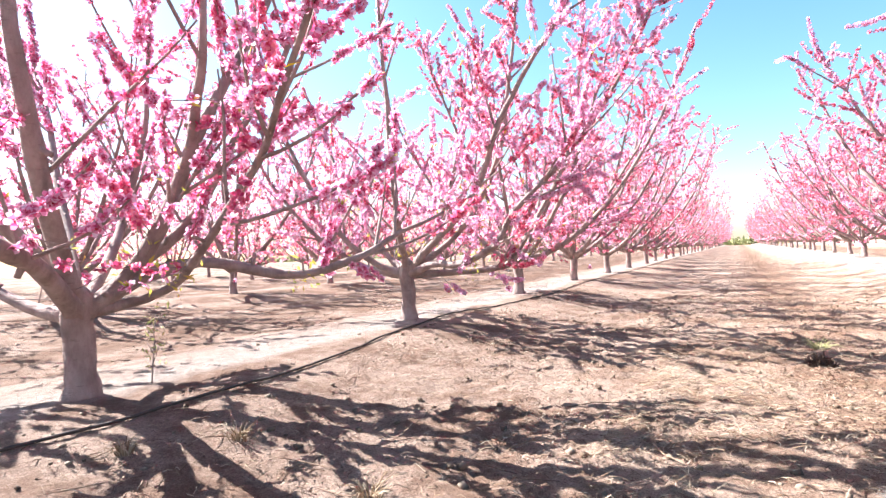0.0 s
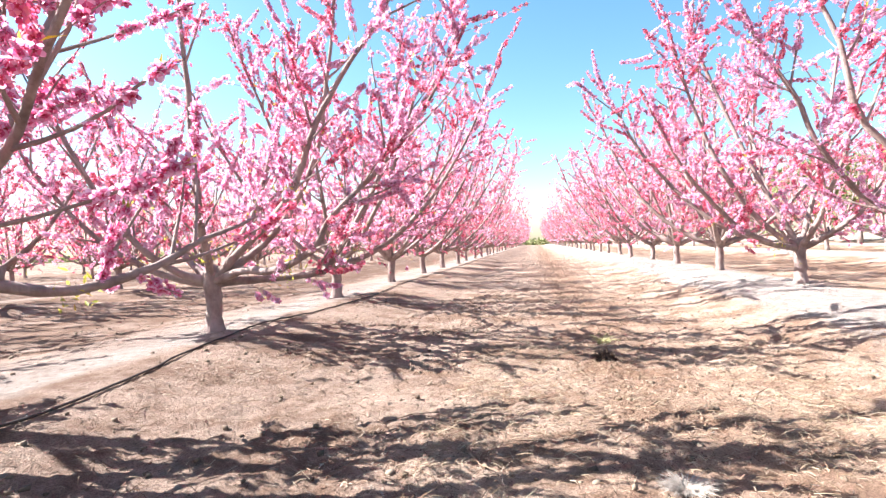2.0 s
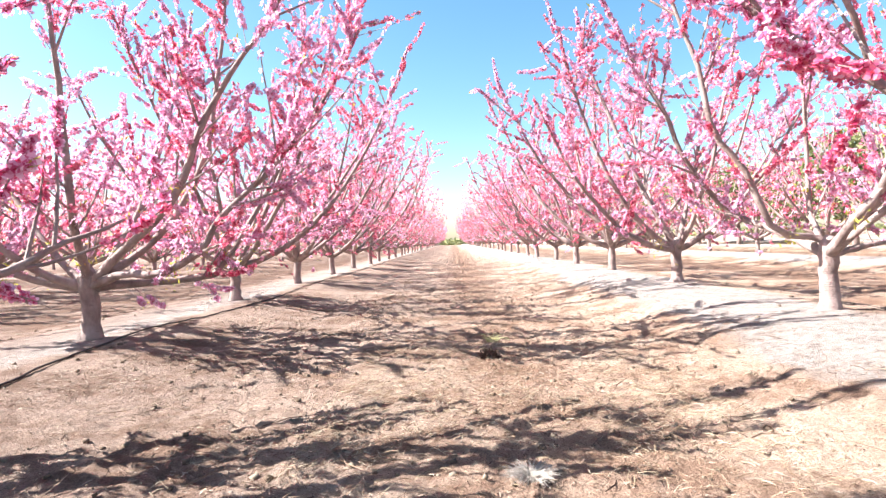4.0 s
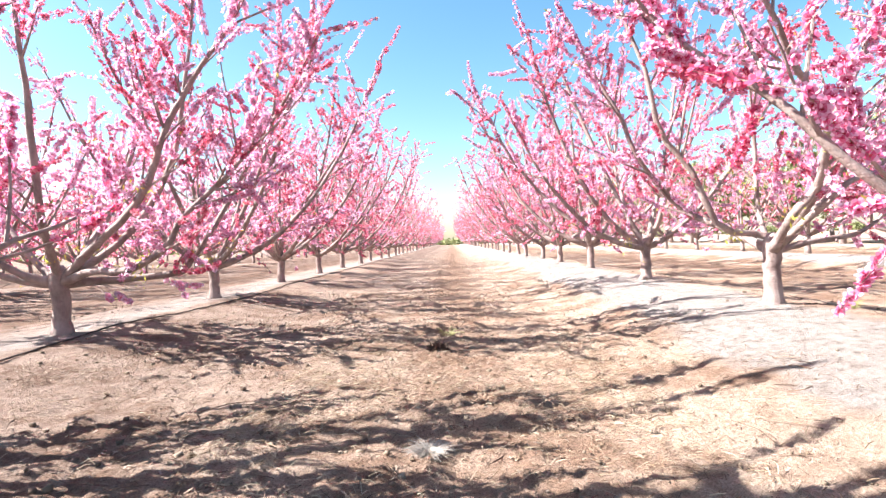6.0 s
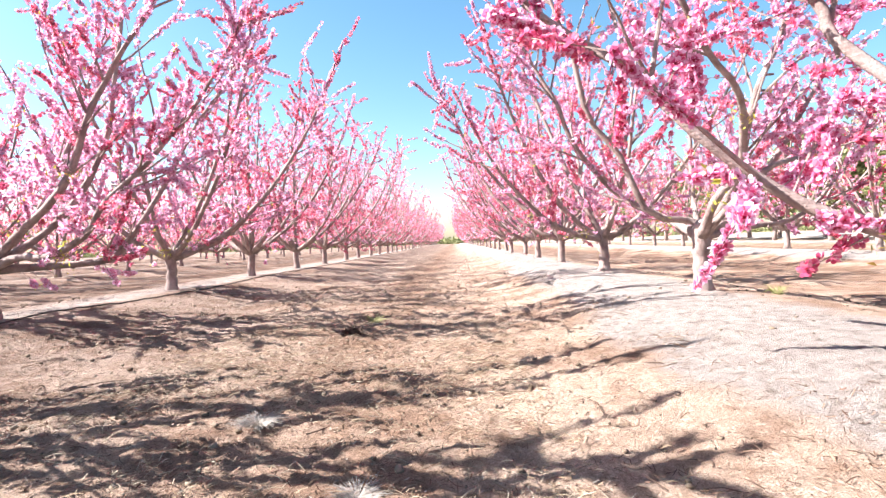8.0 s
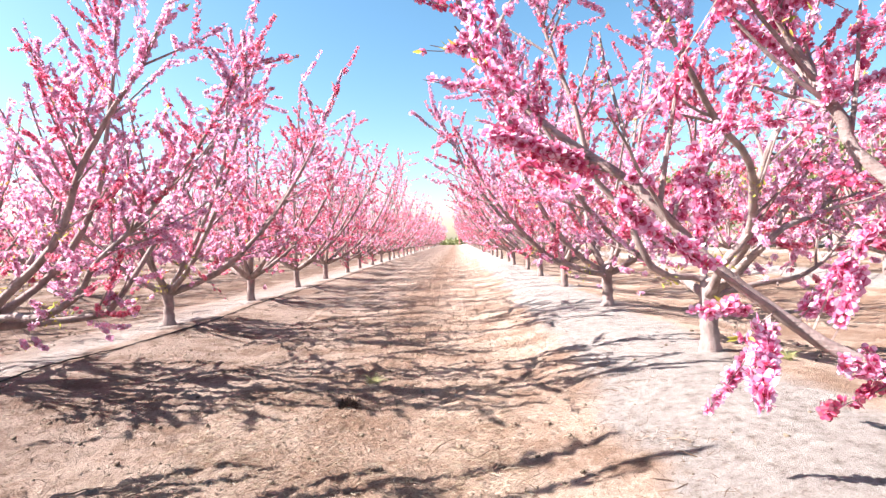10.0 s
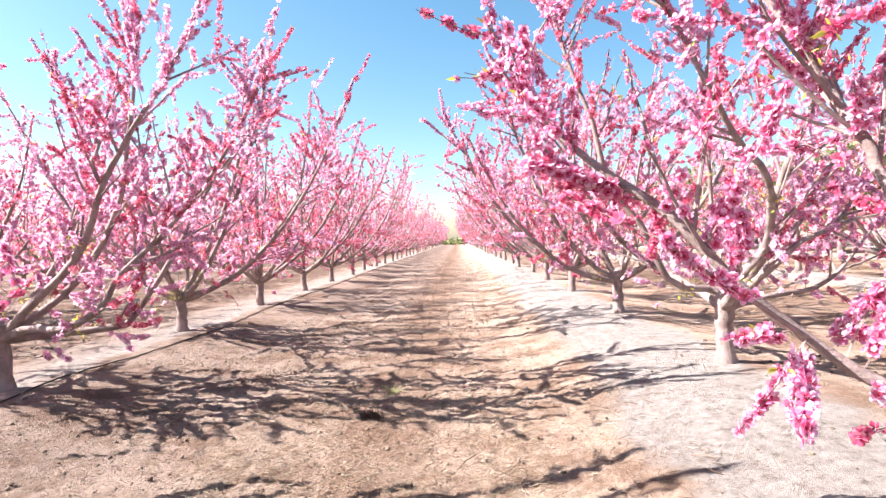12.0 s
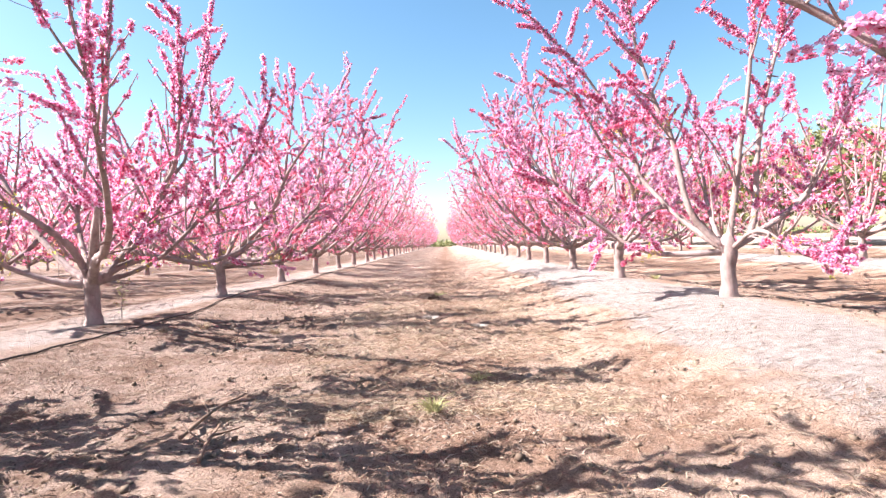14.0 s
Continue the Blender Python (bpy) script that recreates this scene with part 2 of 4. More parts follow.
def through_points(pts, k):
    """A smooth line through all the points."""
    p = np.asarray(pts, float)
    p = np.concatenate((2 * p[:1] - p[1:2], p, 2 * p[-1:] - p[-2:-1]))
    out = []
    for x in np.linspace(0, len(p) - 3 - 1e-6, k):
        i, t = int(x), x - int(x)
        a, b, c, d = p[i:i + 4]
        out.append(0.5 * (2 * b + (c - a) * t + (2 * a - 5 * b + 4 * c - d) * t * t + (3 * b - a - 3 * c + d) * t ** 3))
    return np.array(out)


def wiggle(pts, amount, rng):
    k = len(pts)
    w = rng.normal(0, 1, (k, 3))
    w = (w + np.roll(w, 1, 0)) / 2
    w[0] = 0
    return pts + w * amount * np.linspace(0, 1, k)[:, None]


def own_limbs(rng):
    """Spread of limbs of an open-vase tree: (middle, tip, radius), from the crotch."""
    out = []
    count = int(rng.integers(9, 11))
    turn = rng.uniform(-0.2, 0.2)
    for i in range(count):
        az = turn + i * 2 * math.pi / count + rng.uniform(-0.25, 0.25)
        inner = i % 3 == 2
        reach = (0.8 + 1.55 * abs(math.cos(az))) * (rng.uniform(0.35, 0.6) if inner else rng.uniform(0.85, 1.12))
        high = rng.uniform(2.8, 3.5) if inner else rng.uniform(2.1, 3.3)
        low = rng.uniform(0.3, 0.45) if inner else rng.uniform(0.08, 0.25)
        if abs(math.cos(az)) > 0.85 and not inner:
            reach, high = rng.uniform(2.1, 2.45), rng.uniform(2.85, 3.2)
        d = np.array((math.cos(az), math.sin(az), 0))
        out.append((tuple(d * reach * 0.68 + np.array((0, 0, high * low))), tuple(d * reach + np.array((0, 0, high))), 0.036 if inner else 0.041))
    return out


def peach_tree(name, seed, limbs=None, lod=0, fine=True, crotch=0.5, girth=0.068, lean=(0.0, 0.0), shoots=1.0, extras=(), low=0.25):
    """A pruned peach tree in bloom at the origin: trunk, limbs, twigs, blossoms, young leaves."""
    rng = np.random.default_rng(seed)
    limbs = limbs or own_limbs(rng)
    sides = (12, 7, 5)[lod]
    top = np.array((lean[0], lean[1], crotch))
    tree = new(name)

    # trunk: flared foot, swollen head
    k = (12, 8, 6)[lod]
    zz = np.append(np.linspace(-0.12, 0.98, k - 2), (1.1, 1.18))
    path = np.stack((lean[0] * zz, lean[1] * zz, crotch * zz), axis=1)
    path = path + rng.normal(0, 0.006, path.shape) * (zz > 0.05)[:, None]
    rad = girth * (1.0 + 0.35 * np.exp(-np.maximum(zz, 0) * 9) + 0.55 * np.clip(zz - 0.68, 0, 0.3))
    rad[-2:] *= (0.78, 0.3)
    lump = 1 + rng.normal(0, 0.035, (k, sides))
    soup = Soup()
    soup.tube(path, rad[:, None] * lump, sides)
    part("trunk", soup.mesh("trunk", [BARK], True), tree)

    twigs, spots = Soup(), []          # spots: flower-bearing shoots as (points)
    limb_soup, lf_p, lf_n = Soup(), [], []
    for *way, r0 in limbs:
        a = top + np.array((0, 0, -0.07))
        n = (14, 9, 6)[lod]
        bare = way[0] == "bare"
        way = way[1:] if bare else way
        if len(way) == 2:
            pts = wiggle(bezier(a, top + np.asarray(way[0]), top + np.asarray(way[1]), n), 0.022, rng)
        else:
            n = 20
            pts = wiggle(through_points([a] + [top + np.asarray(p) for p in way], n), 0.008, rng)
        length = float(np.linalg.norm(np.diff(pts, axis=0), axis=1).sum())
        rr = 0.006 + (r0 - 0.006) * (1 - np.linspace(0, 1, n)) ** 0.75
        rr[0] *= 1.35
        rr[1] *= 1.12
        if lod < 2:
            s = Soup() if lod == 0 else limb_soup
            s.tube(pts, rr[:, None] * (1 + rng.normal(0, 0.06, (n, (9, 6, 4)[lod])) + np.abs(rng.normal(0, 0.07, (n, 1)))), (9, 6, 4)[lod])
            if lod == 0:
                for q in range(3):
                    i = int(rng.integers(2, n - 4))
                    d = rng.normal(0, 1, 3) + np.array((0, 0, 0.4))
                    d /= np.linalg.norm(d)
                    s.tube((pts[i], pts[i] + d * (rr[i] + 0.02), pts[i] + d * (rr[i] + rng.uniform(0.03, 0.07))), (rr[i] * 0.6, rr[i] * 0.42, rr[i] * 0.38), 6)
                part("limb", s.mesh("limb", [BARK], True), tree)
        else:
            limb_soup.tube(pts, rr, 4)

        def on(t):
            x = t * (n - 1)
            i = min(int(x), n - 2)
            return pts[i] + (pts[i + 1] - pts[i]) * (x - i), (pts[i + 1] - pts[i]) / (np.linalg.norm(pts[i + 1] - pts[i]) + 1e-9)

        # side branches
        for q in range(int((5, 4.5, 4)[lod] * length / 2.2 + 0.5)):
            t0 = rng.uniform(0.28, 0.88)
            p, d = on(t0)
            sidev = rng.normal(0, 1, 3)
            sidev -= d * sidev.dot(d)
            sidev /= np.linalg.norm(sidev) + 1e-9
            go = d * rng.uniform(0.5, 0.9) + sidev * rng.uniform(0.6, 0.95) + np.array((0, 0, 0.25))
            go /= np.linalg.norm(go)
            ln = rng.uniform(0.45, 1.0) * (1.1 - 0.4 * t0)
            b = wiggle(bezier(p, p + go * ln * 0.5, p + go * ln + np.array((0, 0, rng.uniform(-0.05, 0.22))), 6), 0.015, rng)
            if b[-1][2] < low + 0.12:
                continue
            if lod < 2:
                twigs.tube(b, np.linspace(0.011, 0.004, 6), (6, 4, 3)[lod], False)
            else:
                twigs.tube(b[::2], (0.012, 0.009, 0.006), 3, False)
            # shoots on side branches
            for w in range(int(rng.integers(2, 5) * 0.7 * shoots * (1, 1, 0.9)[lod])):
                i = rng.integers(1, 6)
                spots.append(shoot(b[i], (b[i] - b[i - 1]), rng))
            spots.append(b[2:])
        for w in range(int((14, 12, 10.2)[lod] * length / 2.2 * shoots * (0.5 if bare else 1))):
            p, d = on(0.09 + 0.91 * rng.uniform(0, 1.0) ** 1.12)
            spots.append(shoot(p, d, rng))
        if not bare:
            spots.append(pts[int(n * 0.72):])
        for q in range(0 if bare else 5 if lod == 0 else 3):
            p, d = on(rng.uniform(0.7, 1.0))
            go = d + np.array((0, 0, rng.uniform(-0.1, 0.6))) + rng.normal(0, 0.5, 3)
            go *= rng.uniform(0.3, 0.65) / np.linalg.norm(go)
            spots.append(bezier(p, p + go * 0.5 + rng.normal(0, 0.02, 3), p + go, 4))
        if lod == 0 and rng.random() < 0.75:
            p, d = on(rng.uniform(0.08, 0.6))
            m = int(rng.integers(18, 40))
            lf_p.append(p + rng.normal(0, 0.055, (m, 3)))
            lf_n.append(rng.normal(0, 1, (m, 3)) + np.array((0, 0, 0.6)))
    if lod:
        part("limbwork", limb_soup.mesh("limbwork", [BARK], True), tree, kind="stuff")

    for a, c in extras:
        a, c = top + np.asarray(a), top + np.asarray(c)
        for _ in range(2):
            spots.append(bezier(a, (a + c) / 2 + rng.normal(0, 0.02, 3), c + rng.normal(0, 0.02, 3), 4))
    fl_p, fl_n, deep = [], [], []
    per_m = (76 if fine else 90, 42, 9.5)[lod]
    for s in spots:
        if len(s) == 4 and s[-1][2] < low - 0.06:
            continue
        if lod < 2 and len(s) == 4:
            twigs.tube(s if lod == 0 else s[::3], (0.0035, 0.003, 0.0025, 0.002) if lod == 0 else (0.0035, 0.002), 3, False)
        seg = np.linalg.norm(np.diff(s, axis=0), axis=1)
        total = seg.sum()
        cnt = max(2, int(total * per_m * (rng.uniform(0.55, 1.25) if rng.random() > 0.14 else 0.2)))
        tt = np.sort(rng.uniform(rng.uniform(0.0, 0.25), 1.0, cnt)) * total
        cum = np.concatenate(((0,), np.cumsum(seg)))
        ii = np.clip(np.searchsorted(cum, tt) - 1, 0, len(seg) - 1)
        d = (s[ii + 1] - s[ii]) / (seg[ii][:, None] + 1e-9)
        p = s[ii] + d * (tt - cum[ii])[:, None]
        o = rng.normal(0, 1, (cnt, 3))
        o -= d * (o * d).sum(1)[:, None]
        o /= np.linalg.norm(o, axis=1)[:, None] + 1e-9
        deep += [rng.random() < (0.23 if fine else 0.34, 0.55, 0.72)[lod]] * cnt
        fl_p.append(p + o * (rng.uniform(0.004, 0.025, cnt) * (1.15 - 0.7 * tt / total))[:, None])
        fl_n.append(o + d * 0.25 + rng.normal(0, 0.25, (cnt, 3)))
        if rng.random() < 0.3:
            lf_p.append(p[-3:] + o[-3:] * 0.01)
            lf_n.append(d[-3:] + o[-3:] * 0.7 + np.array((0, 0, 0.3)))
    fp, fn = np.concatenate(fl_p), np.concatenate(fl_n)
    keep = (fp[:, 2] > low) & ((np.hypot(fp[:, 0], fp[:, 1]) > 0.5) | (fp[:, 2] > crotch + 0.35))
    fp, fn, deep = fp[keep], fn[keep], np.array(deep)[keep]
    base, faces, mats = flower_piece(lod == 0 and fine)
    if lod == 2:
        base = np.array([(0, 0, 0), (1, 0.1, 0.3), (0.3, 0.9, 0.2), (-0.8, 0.5, 0.35), (-0.6, -0.7, 0.2), (0.4, -0.9, 0.4), (0.1, 0.1, 0.8)])
        faces, mats = [(0, 1, 2), (0, 3, 4), (0, 5, 6), (6, 2, 3)], [0] * 4
    size = rng.uniform(0.78, 1.15, len(fp)) * (0.0285 if fine else 0.0265, 0.0345, 0.062)[lod]
    bl = Soup()
    turns = frames_from(fn, size, rng)
    bl.scatter(base, faces, mats, fp[~deep], turns[~deep])
    bl.scatter(base, faces, [3 if q == 0 else q for q in mats], fp[deep], turns[deep] * 0.88)
    part("twig_growth", twigs.mesh("twig_growth", [BARK]), tree, kind="stuff")
    part("blossom", bl.mesh("blossom", [PALE, HEART, ROSE, DEEP]), tree, "dense pink blossoms", kind="stuff")
    if lod < 2 and lf_p:
        lv = Soup()
        q, w = np.concatenate(lf_p), np.concatenate(lf_n)
        fr = frames_from(w, rng.uniform(0.03, 0.06, len(q)), rng)
        fr = np.stack((fr[:, :, 0], fr[:, :, 2], -fr[:, :, 1]), axis=2)
        lv.scatter(LEAF_V, LEAF_F, [0] * 4, q, fr)
        part("foliage", lv.mesh("foliage", [LEAF]), tree, "yellow-green young leaves", kind="stuff")
    return tree


def shoot(p, d, rng):
    d = d / (np.linalg.norm(d) + 1e-9)
    s = rng.normal(0, 1, 3)
    s -= d * s.dot(d)
    s /= np.linalg.norm(s) + 1e-9
    go = d * rng.uniform(-0.1, 0.85) + s + np.array((0, 0, rng.uniform(-0.25, 0.3)))
    go /= np.linalg.norm(go)
    ln = rng.uniform(0.14, 0.3) if rng.random() < 0.35 else rng.uniform(0.3, 0.62)
    return bezier(p, p + go * ln * 0.5, p + go * ln + np.array((0, 0, rng.uniform(-0.03, 0.13))), 4)


def part(name, data, parent, label="", kind=""):
    ob = new(name, data)
    ob.parent = parent
    return tagged(ob, label, kind=kind)


# ---------------------------------------------------------------- ground
def smooth_berm(x):
    u = np.abs(np.mod(x - ROW_X + 0.1 + ROW_GAP * 40.5, ROW_GAP) - ROW_GAP / 2)
    t = np.clip((1.75 - u) / 1.55, 0, 1)
    return (0.155 + 0.025 * np.tanh(x)) * t * t * (3 - 2 * t)


def ground_z(x, y):
    return float(smooth_berm(np.array([x]))[0])


def build_ground():
    def steps(lo, hi, fine_lo, fine_hi, fine, grow):
        out = list(np.arange(fine_lo, fine_hi, fine))
        s, p = fine, fine_hi
        while p < hi:
            out.append(p)
            s *= grow
            p += s
        out.append(hi)
        s, p = fine, fine_lo
        while p > lo:
            s *= grow
            p -= s
            out.insert(0, max(p, lo))
        return np.array(out)

    xs = steps(-1500, 1500, -3.4, 3.6, 0.028, 1.12)
    ys = steps(-300, 2500, -2.6, 4.4, 0.028, 1.08)
    gx, gy = np.meshgrid(xs, ys)
    z = smooth_berm(gx) * (np.abs(gx) < 80)
    flat = np.stack((gx.ravel(), gy.ravel()), axis=1)
    rough = np.zeros(len(flat))
    near = np.where((np.abs(flat[:, 0]) < 25) & (flat[:, 1] < 45))[0]
    for i in near:
        x, y = flat[i]
        u = abs((x - ROW_X + ROW_GAP * 40.5) % ROW_GAP - ROW_GAP / 2)
        soft = 0.35 + 0.65 * min(1.0, max(0.0, (u - 0.6) / 0.8))
        rough[i] = soft * (0.03 * noise.noise((x * 1.3, y * 1.3, 0)) + 0.016 * noise.noise((x * 4.5, y * 4.5, 3)) + 0.018 * noise.noise((x * 11, y * 11, 7)) + 0.019 * noise.noise((x * 26, y * 26, 4)))
    z = z.ravel() + rough
    nx, ny = len(xs), len(ys)
    v = np.column_stack((flat, z)).tolist()
    f = [(j * nx + i, j * nx + i + 1, (j + 1) * nx + i + 1, (j + 1) * nx + i) for j in range(ny - 1) for i in range(nx - 1)]
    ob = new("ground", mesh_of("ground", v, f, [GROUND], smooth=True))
    tagged(ob, "dry tilled orchard soil with pale raised strips under the tree rows", "ground", kind="structure")


build_ground()

# ---------------------------------------------------------------- trees
TREE_STEP, FIRST_Y = 3.0, 1.5


def tree_tags(ob):
    return tagged(ob, "pruned peach tree covered in pink blossom on pale soil", "tree", "peach trees in rows")


def stand(ob, row, k, dx=0.0, turn=0.0, size=1.0):
    x, y = ROW_X + row * ROW_GAP + dx, FIRST_Y + k * TREE_STEP
    ob.matrix_world = pose(x, y, ground_z(x, y), 0, 0, turn) @ Matrix.Scale(size, 4)
    return tree_tags(ob)


def copy_at(ob, row, k, dx, turn, size):
    x, y = ROW_X + row * ROW_GAP + dx, FIRST_Y + k * TREE_STEP
    c = copy_thing(ob, pose(x, y, ground_z(x, y), 0, 0, turn))
    c.scale = (size, size, size)
    return c


# limbs as (middle, tip, radius), or as all the points along them and the radius, in metres from the tree's crotch; a bare one has few flowers
BRANCHING = {
    (0, 0): [((0.07, -0.09, 0.16), (0.23, -0.25, 0.5), (0.36, -0.36, 0.82), (0.44, -0.45, 1.2), (0.55, -0.5, 2.0), (0.68, -0.55, 2.9), 0.05),
             ((0.13, 0.14, 0.08), (0.31, 0.25, 0.39), (0.5, 0.28, 0.73), (0.6, 0.41, 1.06), (0.65, 0.58, 1.4), (0.7, 0.85, 2.0), (0.76, 1.15, 2.8), 0.042),
             ((0.13, 0.14, 0.06), (0.31, 0.25, 0.37), (0.49, 0.26, 0.68), (0.67, 0.19, 0.92), (0.79, 0.14, 1.15), (0.9, 0.06, 1.8), (0.95, -0.05, 2.5), 0.034),
             ((0.28, 0.26, 0.03), (0.62, 0.2, 0.2), (0.95, 0.19, 0.5), (1.17, 0.14, 0.71), (1.38, 0.03, 0.87), (1.64, -0.05, 1.2), (1.85, -0.1, 1.7), 0.024),
             ("bare", (0.2, 0.2, 0.1), (0.42, 0.4, 0.17), (0.73, 0.69, 0.08), (0.99, 0.94, 0.16), (1.16, 1.11, 0.29), (1.34, 1.3, 0.42), 0.036),
             ((0.14, 0.2, 0.15), (0.29, 0.43, 0.4), (0.4, 0.56, 0.74), (0.48, 0.72, 1.04), (0.57, 0.83, 1.28), (0.62, 1.15, 2.0), (0.62, 1.4, 2.7), 0.03),
             ((-0.3, 0.35, 0.25), (-0.52, 0.6, 0.6), (-0.52, 0.7, 0.98), (-0.44, 0.7, 1.4), (-0.4, 0.7, 2.3), 0.03),
             ((0.2, -0.25, 0.15), (0.45, -0.5, 0.25), (0.8, -1.0, 0.5), (1.1, -1.6, 1.1), (1.2, -2.0, 1.9), 0.044), ((-0.08, -0.2, 0.31), (-0.3, -0.45, 0.6), (-0.5, -0.6, 0.8), (-0.8, -0.8, 1.5), 0.036), ((-0.82, -0.06, -0.08), (-1.43, -0.44, 0.9), 0.034), ((-1.0, 0.5, 0.3), (-1.9, 0.7, 2.2), 0.036)],
    (0, 1): [((0.03, -0.1, 0.1), (0.16, -0.4, 0.49), (0.18, -0.5, 1.23), (0.23, -0.62, 1.79), (0.23, -0.7, 2.65), 0.038),
             ((0.3, -0.05, 0.2), (0.79, -0.13, 0.61), (1.05, -0.2, 1.12), (1.28, -0.24, 1.47), (1.71, -0.36, 1.95), (2.16, -0.4, 2.75), 0.038),
             ((0.5, 0.2, 0.35), (0.84, 0.3, 0.95), (0.96, 0.3, 1.45), (1.08, 0.3, 2.2), (1.15, 0.3, 2.7), 0.032),
             ((0.35, -0.1, 0.03), (0.69, -0.21, 0.02), (1.04, -0.29, 0.18), (1.21, -0.29, 0.42), (1.43, -0.23, 0.64), (1.71, -0.26, 0.91), (2.05, -0.2, 1.35), (2.3, -0.1, 1.9), 0.034),
             ((0.43, 0.15, -0.06), (0.83, 0.25, -0.03), (0.98, 0.28, 0.06), (1.28, 0.45, 0.59), (1.57, 0.5, 1.14), (2.08, 0.56, 1.88), (2.1, 0.6, 2.5), 0.034),
             ((-0.9, -0.2, -0.05), (-1.7, -0.3, 1.3), 0.034), ((-0.83, -0.38, 0.09), (-1.24, -0.67, 2.3), 0.034),
             ((0.2, 0.8, 0.6), (0.3, 1.3, 2.7), 0.034), ((-0.9, 0.5, 0.3), (-1.9, 0.7, 2.3), 0.034)],
    (1, 0): [((-0.52, 0.25, -0.08), (-0.8, 0.4, 0.02), (-0.99, 0.5, 0.17), (-1.25, 0.57, 0.42), (-1.42, 0.66, 0.65), (-1.65, 0.74, 0.84), (-1.84, 0.87, 1.07), (-1.96, 0.94, 1.32), (-2.07, 0.95, 1.52), 0.027),
             ((-0.3, 0.4, 0.3), (-0.55, 0.69, 0.72), (-0.58, 0.74, 0.87), (-0.64, 0.88, 1.15), (-0.75, 0.97, 1.45), (-1.0, 1.15, 2.0), (-1.45, 1.3, 2.6), (-1.75, 1.4, 3.0), 0.028),
             ((-0.3, 0.1, 0.33), (-0.41, 0.2, 1.04), (-0.57, 0.25, 1.5), (-0.73, 0.3, 2.15), (-0.82, 0.32, 2.8), 0.036),
             ((0.3, 0.1, 0.17), (0.44, 0.2, 1.06), (0.68, 0.3, 1.87), (0.85, 0.35, 2.5), 0.034), ((0.05, -0.05, 0.4), (0.1, -0.1, 0.96), (0.17, -0.2, 1.72), (0.2, -0.25, 2.6), 0.034),
             ((0.4, 0.05, 0.15), (0.8, 0.1, 0.42), (1.12, 0.2, 0.87), (1.4, 0.3, 1.38), (1.6, 0.35, 1.8), 0.034),
             ((0.12, -0.3, 0.12), (0.27, -0.6, -0.06), (0.46, -0.8, -0.16), 0.022), ((0.2, 0.9, 0.15), (0.5, 1.6, 1.6), 0.03)],
    (1, 1): [((0.0, 0.1, 0.07), (-0.42, 0.01, 0.15), (-0.65, 0.0, 0.65), (-0.89, -0.02, 0.94), (-1.01, -0.05, 1.44), (-1.13, -0.05, 1.78), (-1.25, -0.02, 2.2), (-1.35, 0.0, 2.7), 0.032),
             ((-0.2, 0.4, 0.15), (-0.45, 0.7, 0.35), (-0.87, 0.55, 0.78), (-1.06, 0.55, 1.24), (-1.33, 0.55, 1.72), (-1.6, 0.55, 2.3), 0.032),
             ((0.12, -0.3, 0.3), (0.05, -0.6, 0.6), (-0.09, -0.83, 0.9), (-0.35, -0.96, 1.15), (-0.61, -1.13, 1.48), (-0.81, -1.1, 1.92), (-0.97, -1.1, 2.4), 0.032),
             ((-0.05, -0.38, 0.22), (0.11, -0.4, 0.42), (0.13, -0.55, 0.82), (0.21, -0.65, 1.13), (0.36, -0.65, 1.52), (0.55, -0.65, 2.3), 0.036),
             ((0.16, -0.38, 0.27), (0.4, -0.4, 0.47), (0.91, -0.02, 0.61), (1.3, 0.1, 1.1), 0.03), ((0.4, 0.1, 0.0), (0.95, 0.2, 0.1), (1.48, 0.34, 0.58), 0.03),
             ((0.05, 0.2, 0.1), (0.1, 0.38, 0.38), (0.08, 0.38, 1.2), (0.0, 0.4, 2.4), 0.03), ((1.0, 0.5, 0.4), (1.9, 0.6, 2.4), 0.034)],
    (0, 2): [((1.5, 0.1, 0.2), (2.45, 0.45, 3.0), 0.04), ((0.9, -0.5, 0.4), (1.7, -0.9, 2.9), 0.038), ((0.4, 0.0, 0.6), (0.85, -0.05, 1.6), (1.02, -0.06, 2.55), (1.1, -0.06, 3.2), 0.036),
             ((0.7, 0.5, 0.3), (1.54, 0.89, 1.48), (1.9, 1.0, 2.3), 0.034), ((-0.9, -0.4, 0.3), (-1.9, -0.6, 2.7), 0.036), ((-1.0, 0.5, 0.1), (-2.0, 0.6, 2.0), 0.036),
             ((0.1, 0.9, 0.5), (0.2, 1.4, 2.8), 0.034), ((0.2, -0.9, 0.3), (0.3, -1.4, 2.2), 0.034), ((-0.3, -0.7, 1.2), (-0.73, -1.4, 2.93), 0.034)],
    (1, 2): [((-1.0, -0.1, 0.4), (-1.6, -0.45, 2.8), 0.04), ((-1.4, 0.4, 0.1), (-2.3, 0.6, 2.5), 0.038), ((-0.4, 0.1, 0.8), (-0.98, 0.2, 2.3), (-1.2, 0.2, 2.9), 0.036),
             ((-1.2, -0.6, 0.0), (-2.0, -0.9, 1.8), 0.034), ((0.9, -0.4, 0.3), (1.9, -0.6, 2.7), 0.036), ((1.0, 0.5, 0.1), (2.0, 0.6, 2.0), 0.036),
             ((-0.1, 0.9, 0.5), (-0.2, 1.4, 2.8), 0.034), ((0.1, -0.9, 0.5), (0.2, -1.3, 2.5), 0.034), ((0.4, 0.1, 1.1), (0.7, 0.2, 3.0), 0.034)],
